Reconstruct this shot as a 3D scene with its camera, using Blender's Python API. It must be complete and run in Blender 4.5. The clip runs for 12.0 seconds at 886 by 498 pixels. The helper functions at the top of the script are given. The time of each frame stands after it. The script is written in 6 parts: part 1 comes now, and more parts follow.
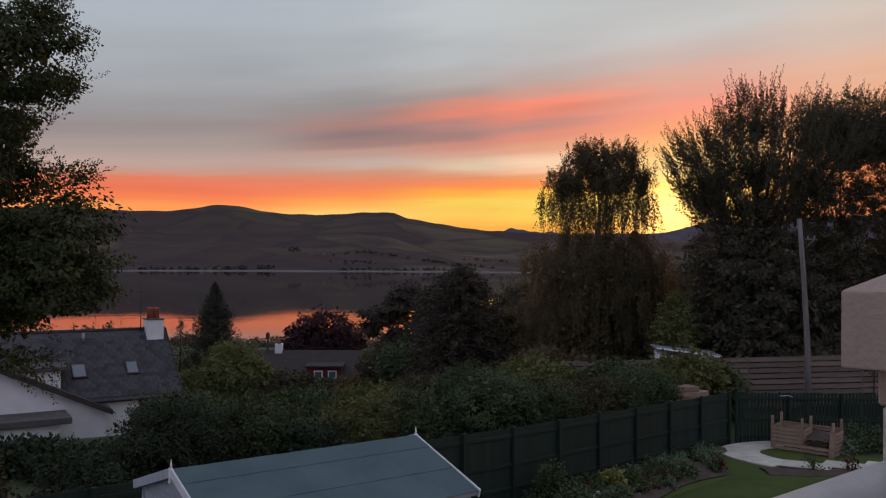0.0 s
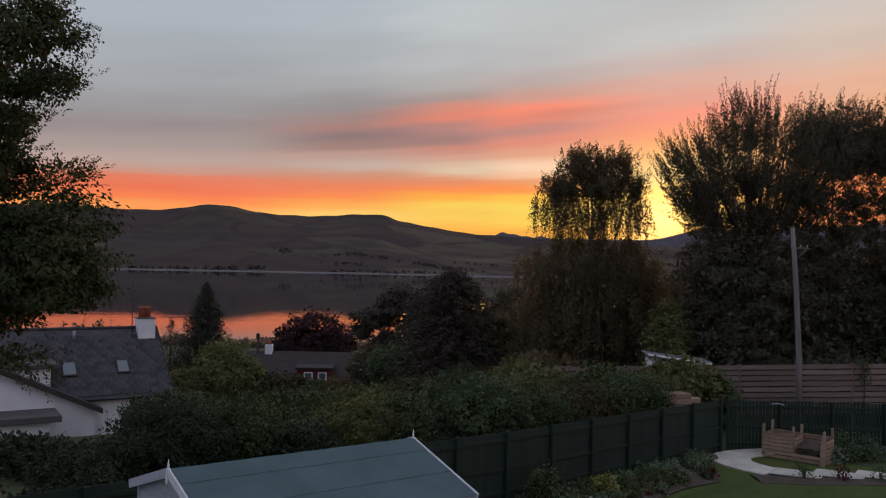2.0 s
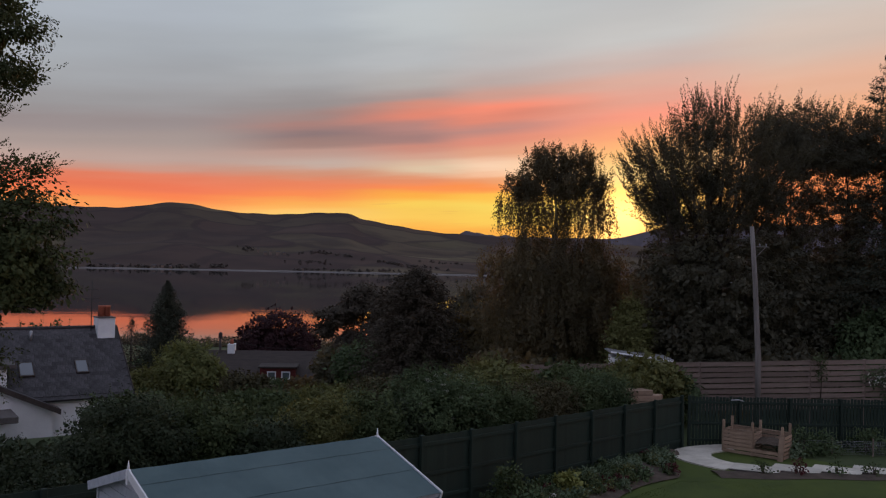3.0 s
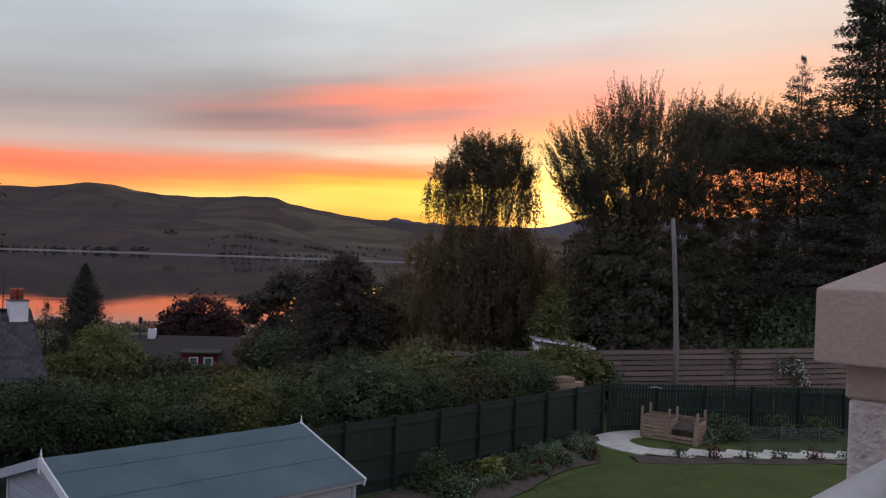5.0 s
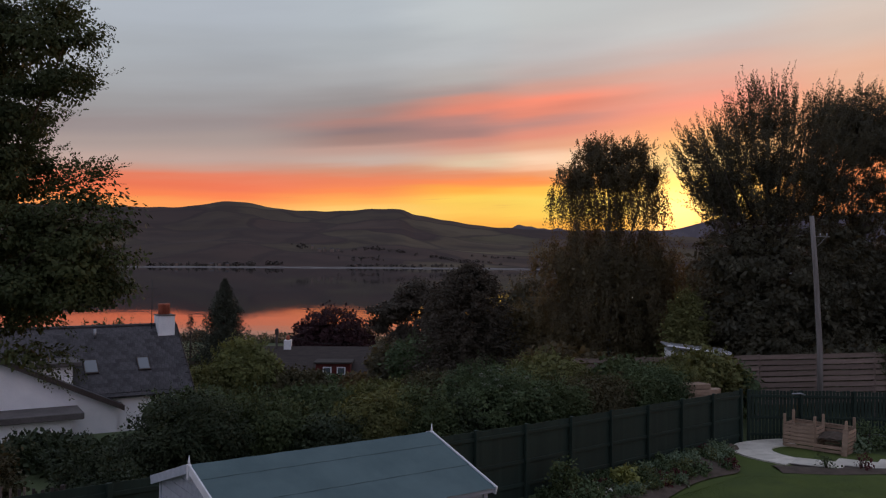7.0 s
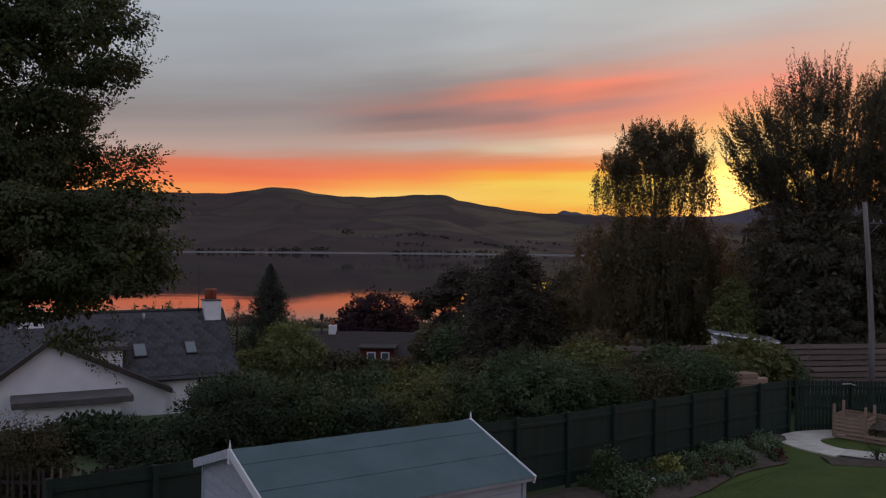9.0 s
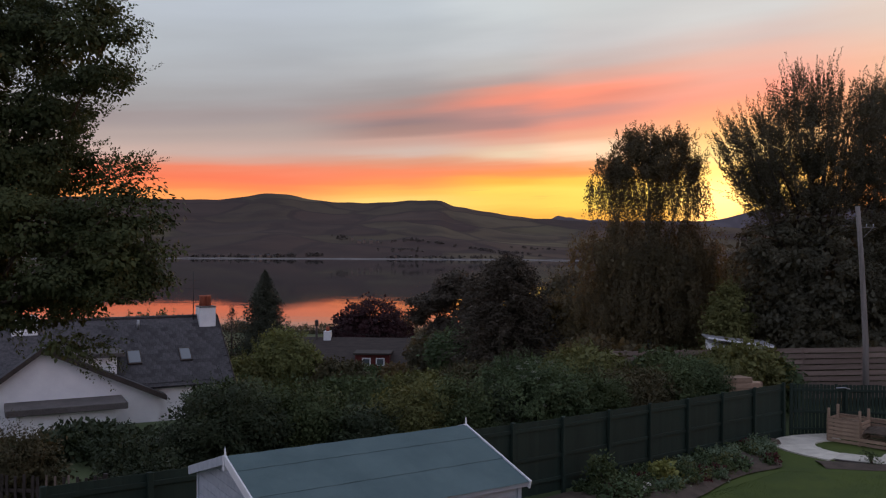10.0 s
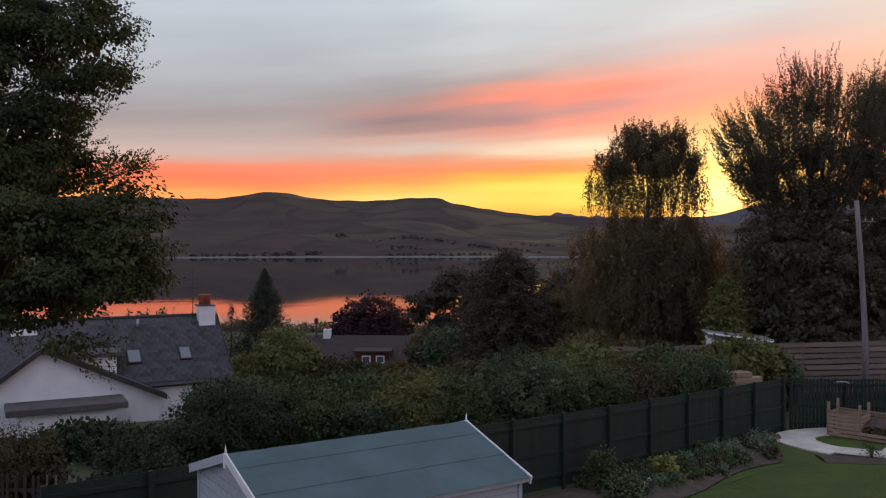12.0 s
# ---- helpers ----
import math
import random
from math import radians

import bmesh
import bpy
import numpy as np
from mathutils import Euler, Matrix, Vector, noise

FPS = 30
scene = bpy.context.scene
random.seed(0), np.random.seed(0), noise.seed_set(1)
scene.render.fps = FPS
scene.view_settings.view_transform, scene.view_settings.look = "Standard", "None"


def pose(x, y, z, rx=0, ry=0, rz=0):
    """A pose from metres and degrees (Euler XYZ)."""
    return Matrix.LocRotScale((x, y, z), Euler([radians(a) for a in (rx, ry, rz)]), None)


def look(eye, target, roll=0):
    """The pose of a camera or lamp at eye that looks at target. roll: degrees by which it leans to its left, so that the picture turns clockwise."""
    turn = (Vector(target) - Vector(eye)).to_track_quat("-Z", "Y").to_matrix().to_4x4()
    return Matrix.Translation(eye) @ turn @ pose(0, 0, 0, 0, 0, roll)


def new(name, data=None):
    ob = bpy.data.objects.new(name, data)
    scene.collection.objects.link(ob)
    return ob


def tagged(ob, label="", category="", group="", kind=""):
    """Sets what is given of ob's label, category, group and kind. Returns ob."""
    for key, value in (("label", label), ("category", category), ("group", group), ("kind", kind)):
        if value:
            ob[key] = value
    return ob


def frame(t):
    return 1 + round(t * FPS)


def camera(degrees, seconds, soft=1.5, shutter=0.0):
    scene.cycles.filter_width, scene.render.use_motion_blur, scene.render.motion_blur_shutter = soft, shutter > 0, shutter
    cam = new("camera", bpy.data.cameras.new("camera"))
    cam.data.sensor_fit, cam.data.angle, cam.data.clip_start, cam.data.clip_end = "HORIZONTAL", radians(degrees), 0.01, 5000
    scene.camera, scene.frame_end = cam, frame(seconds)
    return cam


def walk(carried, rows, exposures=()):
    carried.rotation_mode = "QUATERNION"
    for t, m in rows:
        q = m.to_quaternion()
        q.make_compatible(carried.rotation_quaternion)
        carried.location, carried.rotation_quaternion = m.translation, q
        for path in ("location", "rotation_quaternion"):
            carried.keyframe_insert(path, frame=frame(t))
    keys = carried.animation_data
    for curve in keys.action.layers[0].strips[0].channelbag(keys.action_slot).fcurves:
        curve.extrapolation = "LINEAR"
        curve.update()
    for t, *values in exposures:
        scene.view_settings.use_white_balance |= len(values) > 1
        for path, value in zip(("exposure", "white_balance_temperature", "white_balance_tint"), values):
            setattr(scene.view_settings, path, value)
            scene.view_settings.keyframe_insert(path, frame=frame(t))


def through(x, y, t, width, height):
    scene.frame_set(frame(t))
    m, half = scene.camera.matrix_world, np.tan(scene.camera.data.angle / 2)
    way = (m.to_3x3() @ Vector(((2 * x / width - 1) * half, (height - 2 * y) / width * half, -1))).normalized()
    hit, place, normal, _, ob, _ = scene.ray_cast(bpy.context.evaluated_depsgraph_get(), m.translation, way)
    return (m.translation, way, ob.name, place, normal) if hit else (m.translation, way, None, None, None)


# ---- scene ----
cam = camera(54.6, 12.0, soft=1.2)
EXPOSURE = [(0, -0.02), (2.5, -0.02), (4.3, -0.12), (4.5, 0.0), (5.0, 0.38), (5.5, 0.67), (6.0, 0.45), (6.5, 0.0), (7.0, 0.0), (8.8, -0.18), (9.0, -0.12), (9.5, 0.35), (10.0, 0.22), (10.5, -0.12), (11.0, -0.05), (11.5, -0.05), (12.0, 0.38)]
PATH = [
    (0, (0.001, 0.045, 5.974), (0.001, 2.045, 5.99), 0.4),
    (0.5, (-0.03, 0.046, 5.975), (-0.033, 2.046, 6.0), 0.6),
    (1, (-0.083, 0.087, 5.962), (-0.092, 2.086, 5.991), 1.0),
    (1.5, (-0.121, 0.083, 5.964), (-0.128, 2.083, 5.989), 1.2),
    (2, (-0.136, 0.06, 5.968), (-0.115, 2.059, 5.992), 1.3),
    (2.5, (-0.134, 0.069, 5.961), (-0.071, 2.068, 5.984), 1.3),
    (4.5, (-0.138, 0.061, 5.969), (0.096, 2.048, 5.982), 1.9),
    (5, (-0.13, 0.075, 5.968), (0.142, 2.056, 5.965), 2.2),
    (5.5, (-0.132, 0.077, 5.97), (0.137, 2.059, 5.964), 2.0),
    (6, (-0.133, 0.07, 5.971), (0.058, 2.061, 5.976), 1.4),
    (6.5, (-0.122, 0.057, 5.969), (-0.037, 2.055, 5.98), 0.9),
    (7, (-0.12, 0.062, 5.976), (-0.138, 2.062, 5.984), 0.5),
    (7.2, (-0.113, 0.082, 5.967), (-0.168, 2.081, 5.975), 0.3),
    (8.8, (-0.053, 0.124, 6.005), (-0.184, 2.119, 5.984), 0.6),
    (9, (-0.051, 0.124, 5.999), (-0.172, 2.12, 5.973), 0.6),
    (9.5, (-0.058, 0.121, 5.989), (-0.162, 2.118, 5.96), 0.4),
    (10, (-0.046, 0.1, 6.001), (-0.155, 2.097, 5.988), 0.4),
    (10.5, (-0.055, 0.096, 5.999), (-0.173, 2.092, 6.009), 0.4),
    (11, (-0.037, 0.094, 5.992), (-0.163, 2.09, 6.005), 0.2),
    (11.5, (-0.048, 0.105, 5.997), (-0.174, 2.101, 6.002), 0.0),
    (12, (-0.047, 0.107, 5.986), (-0.154, 2.104, 5.967), 0.0),
]
walk(cam, [(t, look(eye, target, roll)) for t, eye, target, roll in PATH], EXPOSURE)

# ---------------------------------------------------------------- world, sun
SUN_AZ, SUN_EL = radians(14.6), radians(2.4)
SUN_DIR = Vector((math.sin(SUN_AZ) * math.cos(SUN_EL), math.cos(SUN_AZ) * math.cos(SUN_EL), math.sin(SUN_EL)))


def lin(c):
    return tuple(((v + 0.055) / 1.055) ** 2.4 if v > 0.04 else v / 12.92 for v in c) + (1.0,)


# colour of the cloud sheets by height above the horizon, at five bearings
SKY_SOUTH = (-0.256, [(0.0532, (1, 0.622, 0.353)), (0.0608, (1, 0.533, 0.336)), (0.0737, (0.946, 0.488, 0.353)), (0.0883, (0.917, 0.515, 0.395)), (0.1009, (0.805, 0.608, 0.542)), (0.1155, (0.749, 0.645, 0.608)), (0.143, (0.67, 0.607, 0.589)), (0.1688, (0.607, 0.562, 0.562)), (0.194, (0.616, 0.607, 0.616)), (0.2188, (0.644, 0.652, 0.67)), (0.2494, (0.67, 0.689, 0.715)), (0.2855, (0.689, 0.715, 0.751)), (0.36, (0.66, 0.7, 0.75)), (0.6, (0.58, 0.63, 0.71))])
SKY_MOOR = (-0.107, [(0.0485, (1, 0.805, 0.448)), (0.0599, (1, 0.694, 0.353)), (0.0697, (1, 0.568, 0.336)), (0.0827, (0.946, 0.533, 0.378)), (0.0959, (0.849, 0.596, 0.488)), (0.1078, (0.796, 0.702, 0.655)), (0.124, (0.768, 0.617, 0.57)), (0.1348, (0.644, 0.518, 0.491)), (0.1467, (0.571, 0.481, 0.481)), (0.1587, (0.679, 0.518, 0.491)), (0.1676, (0.644, 0.536, 0.518)), (0.1842, (0.599, 0.571, 0.571)), (0.2094, (0.661, 0.661, 0.67)), (0.2405, (0.679, 0.697, 0.715)), (0.2773, (0.697, 0.724, 0.751)), (0.36, (0.66, 0.7, 0.75)), (0.6, (0.58, 0.63, 0.71))])
SKY_MIDDLE = (0.024, [(0.0347, (1, 0.697, 0.304)), (0.0484, (1, 0.805, 0.369)), (0.0614, (1, 0.832, 0.369)), (0.0736, (1, 0.697, 0.289)), (0.0812, (1, 0.568, 0.336)), (0.0887, (0.917, 0.578, 0.42)), (0.1, (0.899, 0.796, 0.674)), (0.1138, (0.862, 0.655, 0.57)), (0.1251, (0.824, 0.561, 0.495)), (0.1377, (0.655, 0.504, 0.486)), (0.153, (0.711, 0.523, 0.495)), (0.1632, (0.899, 0.542, 0.457)), (0.1733, (0.871, 0.58, 0.504)), (0.1834, (0.692, 0.608, 0.589)), (0.2004, (0.702, 0.683, 0.674)), (0.2284, (0.73, 0.739, 0.749)), (0.2651, (0.758, 0.777, 0.786)), (0.36, (0.66, 0.7, 0.75)), (0.6, (0.58, 0.63, 0.71))])
SKY_GLOW = (0.096, [(0.0317, (1, 0.705, 0.304)), (0.0447, (1, 0.814, 0.361)), (0.0606, (1, 0.85, 0.385)), (0.0732, (1, 0.769, 0.321)), (0.0813, (1, 0.586, 0.319)), (0.0892, (0.936, 0.622, 0.437)), (0.1015, (1, 0.843, 0.711)), (0.1151, (0.909, 0.655, 0.533)), (0.1291, (0.89, 0.57, 0.486)), (0.1433, (0.749, 0.542, 0.504)), (0.1541, (0.89, 0.542, 0.457)), (0.1654, (1, 0.58, 0.476)), (0.1779, (0.824, 0.627, 0.57)), (0.1954, (0.739, 0.674, 0.655)), (0.2201, (0.749, 0.739, 0.739)), (0.2565, (0.768, 0.777, 0.777)), (0.36, (0.66, 0.7, 0.75)), (0.6, (0.58, 0.63, 0.71))])
SKY_NORTH = (0.270, [(0.0329, (1, 0.733, 0.337)), (0.0546, (1, 0.823, 0.442)), (0.0744, (1, 0.805, 0.418)), (0.0906, (1, 0.843, 0.561)), (0.1051, (1, 0.749, 0.486)), (0.12, (1, 0.655, 0.486)), (0.141, (1, 0.627, 0.533)), (0.1591, (0.918, 0.655, 0.58)), (0.18, (0.88, 0.692, 0.627)), (0.2008, (0.805, 0.721, 0.692)), (0.23, (0.786, 0.777, 0.768)), (0.36, (0.66, 0.7, 0.75)), (0.6, (0.58, 0.63, 0.71))])


def sky_world():
    world = bpy.data.worlds.new("dusk_sky")
    scene.world = world
    world.use_nodes = True
    nt = world.node_tree
    nt.nodes.clear()
    N, L = nt.nodes.new, nt.links.new

    def m(op, a, b=None, c=None, clamp=False):
        n = N("ShaderNodeMath")
        n.operation, n.use_clamp = op, clamp
        for i, v in enumerate((a, b, c)):
            if v is None:
                continue
            if isinstance(v, (int, float)):
                n.inputs[i].default_value = v
            else:
                L(v, n.inputs[i])
        return n.outputs[0]

    def smooth(v, lo, hi):
        n = N("ShaderNodeMapRange")
        n.interpolation_type = "SMOOTHSTEP"
        n.inputs["From Min"].default_value, n.inputs["From Max"].default_value = lo, hi
        L(v, n.inputs["Value"])
        return n.outputs[0]

    def mix(f, a, b, mode="MIX"):
        n = N("ShaderNodeMix")
        n.data_type, n.blend_type = "RGBA", mode
        if isinstance(f, (int, float)):
            n.inputs[0].default_value = f
        else:
            L(f, n.inputs[0])
        for v, s in ((a, n.inputs[6]), (b, n.inputs[7])):
            if isinstance(v, tuple):
                s.default_value = v
            else:
                L(v, s)
        return n.outputs[2]

    def ramp(v, stops):
        n = N("ShaderNodeValToRGB")
        cr = n.color_ramp
        cr.interpolation = "EASE"
        while len(cr.elements) < len(stops):
            cr.elements.new(0.5)
        for el, (p, c) in zip(cr.elements, stops):
            el.position, el.color = p / 0.6, lin(c)
        L(v, n.inputs[0])
        return n.outputs[0]

    coord = N("ShaderNodeTexCoord").outputs["Generated"]
    sep = N("ShaderNodeSeparateXYZ")
    L(coord, sep.inputs[0])
    x, y, z = sep.outputs
    az = m("ARCTAN2", x, y)
    el = m("ARCSINE", z)
    azc = m("MINIMUM", m("MAXIMUM", az, -0.8), 0.8)

    def cloud(sa, se, off, detail=4.0):
        v = N("ShaderNodeCombineXYZ")
        L(m("MULTIPLY", azc, sa), v.inputs[0])
        L(m("MULTIPLY", m("ADD", el, m("MULTIPLY", azc, -0.06)), se), v.inputs[1])
        v.inputs[2].default_value = off
        n = N("ShaderNodeTexNoise")
        n.inputs["Scale"].default_value, n.inputs["Detail"].default_value = 1.0, detail
        L(v.outputs[0], n.inputs["Vector"])
        return m("SUBTRACT", n.outputs[0], 0.5)

    broad = cloud(3.0, 22.0, 3.7)
    fine = cloud(7.0, 95.0, 1.3, 6.0)
    # cloud sheets climb a little to the north, more so the higher they are
    e = m("SUBTRACT", el, m("MULTIPLY", m("MULTIPLY", azc, 0.09), smooth(el, 0.05, 0.15)))
    e = m("ADD", e, m("ADD", m("MULTIPLY", broad, 0.016), m("MULTIPLY", m("MULTIPLY", fine, 0.013), smooth(el, 0.26, 0.12))))
    p = m("DIVIDE", e, 0.6)
    bearings = (SKY_SOUTH, SKY_MOOR, SKY_MIDDLE, SKY_GLOW, SKY_NORTH)
    col = ramp(p, bearings[0][1])
    for (a0, _), (a1, stops) in zip(bearings, bearings[1:]):
        col = mix(smooth(m("ADD", az, m("MULTIPLY", broad, 0.10)), a0, a1), col, ramp(p, stops))
    north = ramp(p, [(0.0, (1.0, 0.62, 0.34)), (0.07, (0.99, 0.58, 0.36)), (0.11, (0.97, 0.69, 0.50)), (0.15, (0.92, 0.71, 0.60)), (0.20, (0.84, 0.76, 0.71)), (0.27, (0.81, 0.81, 0.80)), (0.36, (0.71, 0.73, 0.76)), (0.6, (0.58, 0.63, 0.71))])
    col = mix(smooth(az, 0.30, 0.44), col, north)
    # away from the afterglow the sky turns a cool grey blue
    away = smooth(m("ABSOLUTE", m("SUBTRACT", az, SUN_AZ)), 0.9, 2.2)
    cool = ramp(p, [(0.0, (0.69, 0.67, 0.73)), (0.12, (0.75, 0.70, 0.77)), (0.3, (0.73, 0.73, 0.81)), (0.6, (0.61, 0.63, 0.73))])
    col = mix(away, col, cool)
    zen = mix(smooth(el, 0.5, 1.4), col, lin((0.70, 0.72, 0.81)))
    # soft light and dark in the cloud sheet
    shade = m("ADD", 1.0, m("ADD", m("MULTIPLY", broad, 0.26), m("MULTIPLY", m("MULTIPLY", fine, 0.10), smooth(el, 0.26, 0.10))))
    zen = mix(1.0, zen, m("MULTIPLY", shade, 1.0), "MULTIPLY")
    # thin dark bars of cloud low over the hills
    bars = m("MULTIPLY", smooth(cloud(9.0, 260.0, 8.1, 3.0), 0.12, 0.24), m("MULTIPLY", smooth(el, 0.03, 0.045), smooth(el, 0.085, 0.06)))
    zen = mix(m("MULTIPLY", bars, 0.30), zen, lin((0.80, 0.52, 0.36)))
    # the sun's glow
    dot = N("ShaderNodeVectorMath")
    dot.operation = "DOT_PRODUCT"
    L(coord, dot.inputs[0])
    dot.inputs[1].default_value = SUN_DIR
    ang = m("ARCCOSINE", m("MINIMUM", dot.outputs["Value"], 1.0))
    wide = smooth(ang, 0.17, 0.0)
    core = smooth(ang, 0.065, 0.010)
    glow = mix(1.0, mix(wide, (0, 0, 0, 1), (0.10, 0.045, 0.0, 1)), mix(core, (0, 0, 0, 1), (1.3, 0.75, 0.25, 1)), "ADD")
    zen = mix(1.0, zen, glow, "ADD")
    bg, out = N("ShaderNodeBackground"), N("ShaderNodeOutputWorld")
    L(zen, bg.inputs[0])
    bg.inputs[1].default_value = 1.0
    L(bg.outputs[0], out.inputs[0])


sky_world()
sun = new("sun", bpy.data.lights.new("sun", "SUN"))
sun.data.energy, sun.data.angle, sun.data.color = 0.6, radians(3), (1.0, 0.45, 0.15)
# the disc itself stands just behind the hill and the birch
sun.matrix_world = look((203, 920, 31), (0, 0, 0))

# ---------------------------------------------------------------- materials


def surface(name, dark, light, rough=0.8, metal=0.0, scale=4.0, stretch=(1, 1, 1), bump=0.3, fine=60.0, specular=0.3, per_piece=0.0):
    """A weathered surface: broad stains between two colours, fine grain, relief and, for pieces, a tone of their own."""
    mt = bpy.data.materials.new(name)
    mt.use_nodes = True
    nt = mt.node_tree
    N, L = nt.nodes.new, nt.links.new
    b = nt.nodes["Principled BSDF"]
    co, mp = N("ShaderNodeTexCoord"), N("ShaderNodeMapping")
    mp.inputs["Scale"].default_value = stretch
    L(co.outputs["Object"], mp.inputs[0])
    n1, n2 = N("ShaderNodeTexNoise"), N("ShaderNodeTexNoise")
    n1.inputs["Scale"].default_value, n1.inputs["Detail"].default_value, n1.inputs["Roughness"].default_value = scale, 5, 0.62
    n2.inputs["Scale"].default_value, n2.inputs["Detail"].default_value = fine, 4
    L(mp.outputs[0], n1.inputs["Vector"])
    L(mp.outputs[0], n2.inputs["Vector"])
    mx = N("ShaderNodeMath")
    mx.operation = "MULTIPLY_ADD"
    L(n2.outputs[0], mx.inputs[0])
    mx.inputs[1].default_value = 0.5
    L(n1.outputs[0], mx.inputs[2])
    rp = N("ShaderNodeValToRGB")
    rp.color_ramp.elements[0].position, rp.color_ramp.elements[1].position = 0.45, 1.05
    rp.color_ramp.elements[0].color, rp.color_ramp.elements[1].color = (*dark, 1), (*light, 1)
    L(mx.outputs[0], rp.inputs[0])
    colour = rp.outputs[0]
    if per_piece:
        info, mr, hs = N("ShaderNodeObjectInfo"), N("ShaderNodeMapRange"), N("ShaderNodeHueSaturation")
        mr.inputs["To Min"].default_value, mr.inputs["To Max"].default_value = 1 - per_piece, 1 + per_piece
        L(info.outputs["Random"], mr.inputs["Value"])
        L(mr.outputs[0], hs.inputs["Value"])
        L(colour, hs.inputs["Color"])
        colour = hs.outputs[0]
    L(colour, b.inputs["Base Color"])
    rr = N("ShaderNodeMapRange")
    rr.inputs["To Min"].default_value, rr.inputs["To Max"].default_value = max(0.02, rough - 0.12), min(1, rough + 0.12)
    L(n1.outputs[0], rr.inputs["Value"])
    L(rr.outputs[0], b.inputs["Roughness"])
    b.inputs["Metallic"].default_value = metal
    b.inputs["Specular IOR Level"].default_value = specular
    if bump:
        bp = N("ShaderNodeBump")
        bp.inputs["Strength"].default_value, bp.inputs["Distance"].default_value = bump, 0.01
        L(mx.outputs[0], bp.inputs["Height"])
        L(bp.outputs[0], b.inputs["Normal"])
    return mt


def leafy(name, dark, light, through=0.25, warmth=(1.3, 1.0, 0.5)):
    """Leaves: each of its own tone, partly lit from behind."""
    mt = bpy.data.materials.new(name)
    mt.use_nodes = True
    nt = mt.node_tree
    nt.nodes.clear()
    N, L = nt.nodes.new, nt.links.new
    geo, rp = N("ShaderNodeNewGeometry"), N("ShaderNodeValToRGB")
    rp.color_ramp.elements[0].color, rp.color_ramp.elements[1].color = (*dark, 1), (*light, 1)
    no, co, ad = N("ShaderNodeTexNoise"), N("ShaderNodeTexCoord"), N("ShaderNodeMath")
    no.inputs["Scale"].default_value, no.inputs["Detail"].default_value = 0.9, 3
    L(co.outputs["Object"], no.inputs["Vector"])
    ad.operation, ad.inputs[1].default_value = "MULTIPLY_ADD", 0.22
    L(geo.outputs["Random Per Island"], ad.inputs[0])
    sb = N("ShaderNodeMath")
    sb.operation, sb.inputs[1].default_value, sb.inputs[2].default_value = "MULTIPLY_ADD", 1.7, -0.52
    L(no.outputs[0], sb.inputs[0])
    L(sb.outputs[0], ad.inputs[2])
    L(ad.outputs[0], rp.inputs[0])
    b, tr, mx, out = N("ShaderNodeBsdfPrincipled"), N("ShaderNodeBsdfTranslucent"), N("ShaderNodeMixShader"), N("ShaderNodeOutputMaterial")
    b.inputs["Roughness"].default_value, b.inputs["Specular IOR Level"].default_value = 0.6, 0.10
    L(rp.outputs[0], b.inputs["Base Color"])
    warm = N("ShaderNodeMix")
    warm.data_type, warm.blend_type = "RGBA", "MULTIPLY"
    warm.inputs[0].default_value = 1.0
    warm.inputs[7].default_value = (*warmth, 1)
    L(rp.outputs[0], warm.inputs[6])
    L(warm.outputs[2], tr.inputs[0])
    mx.inputs[0].default_value = through
    L(b.outputs[0], mx.inputs[1])
    L(tr.outputs[0], mx.inputs[2])
    L(mx.outputs[0], out.inputs[0])
    return mt


def water_material():
    mt = bpy.data.materials.new("loch_water")
    mt.use_nodes = True
    nt = mt.node_tree
    N, L = nt.nodes.new, nt.links.new
    b = nt.nodes["Principled BSDF"]
    b.inputs["Base Color"].default_value, b.inputs["Roughness"].default_value, b.inputs["IOR"].default_value = (0.012, 0.016, 0.02, 1), 0.03, 1.33
    co = N("ShaderNodeTexCoord")
    mp = N("ShaderNodeMapping")
    mp.inputs["Scale"].default_value = (0.22, 1.0, 1.0)
    L(co.outputs["Object"], mp.inputs[0])
    n1, n2 = N("ShaderNodeTexNoise"), N("ShaderNodeTexNoise")
    n1.inputs["Scale"].default_value, n1.inputs["Detail"].default_value = 0.12, 8
    n2.inputs["Scale"].default_value = 0.018
    L(mp.outputs[0], n1.inputs["Vector"])
    L(mp.outputs[0], n2.inputs["Vector"])
    rp = N("ShaderNodeMapRange")
    rp.inputs["From Min"].default_value, rp.inputs["From Max"].default_value = 0.48, 0.66
    rp.inputs["To Min"].default_value, rp.inputs["To Max"].default_value = 0.35, 0.9
    L(n2.outputs[0], rp.inputs["Value"])
    bp = N("ShaderNodeBump")
    bp.inputs["Distance"].default_value = 0.05
    L(rp.outputs[0], bp.inputs["Strength"])
    L(n1.outputs[0], bp.inputs["Height"])
    L(bp.outputs[0], b.inputs["Normal"])
    return mt


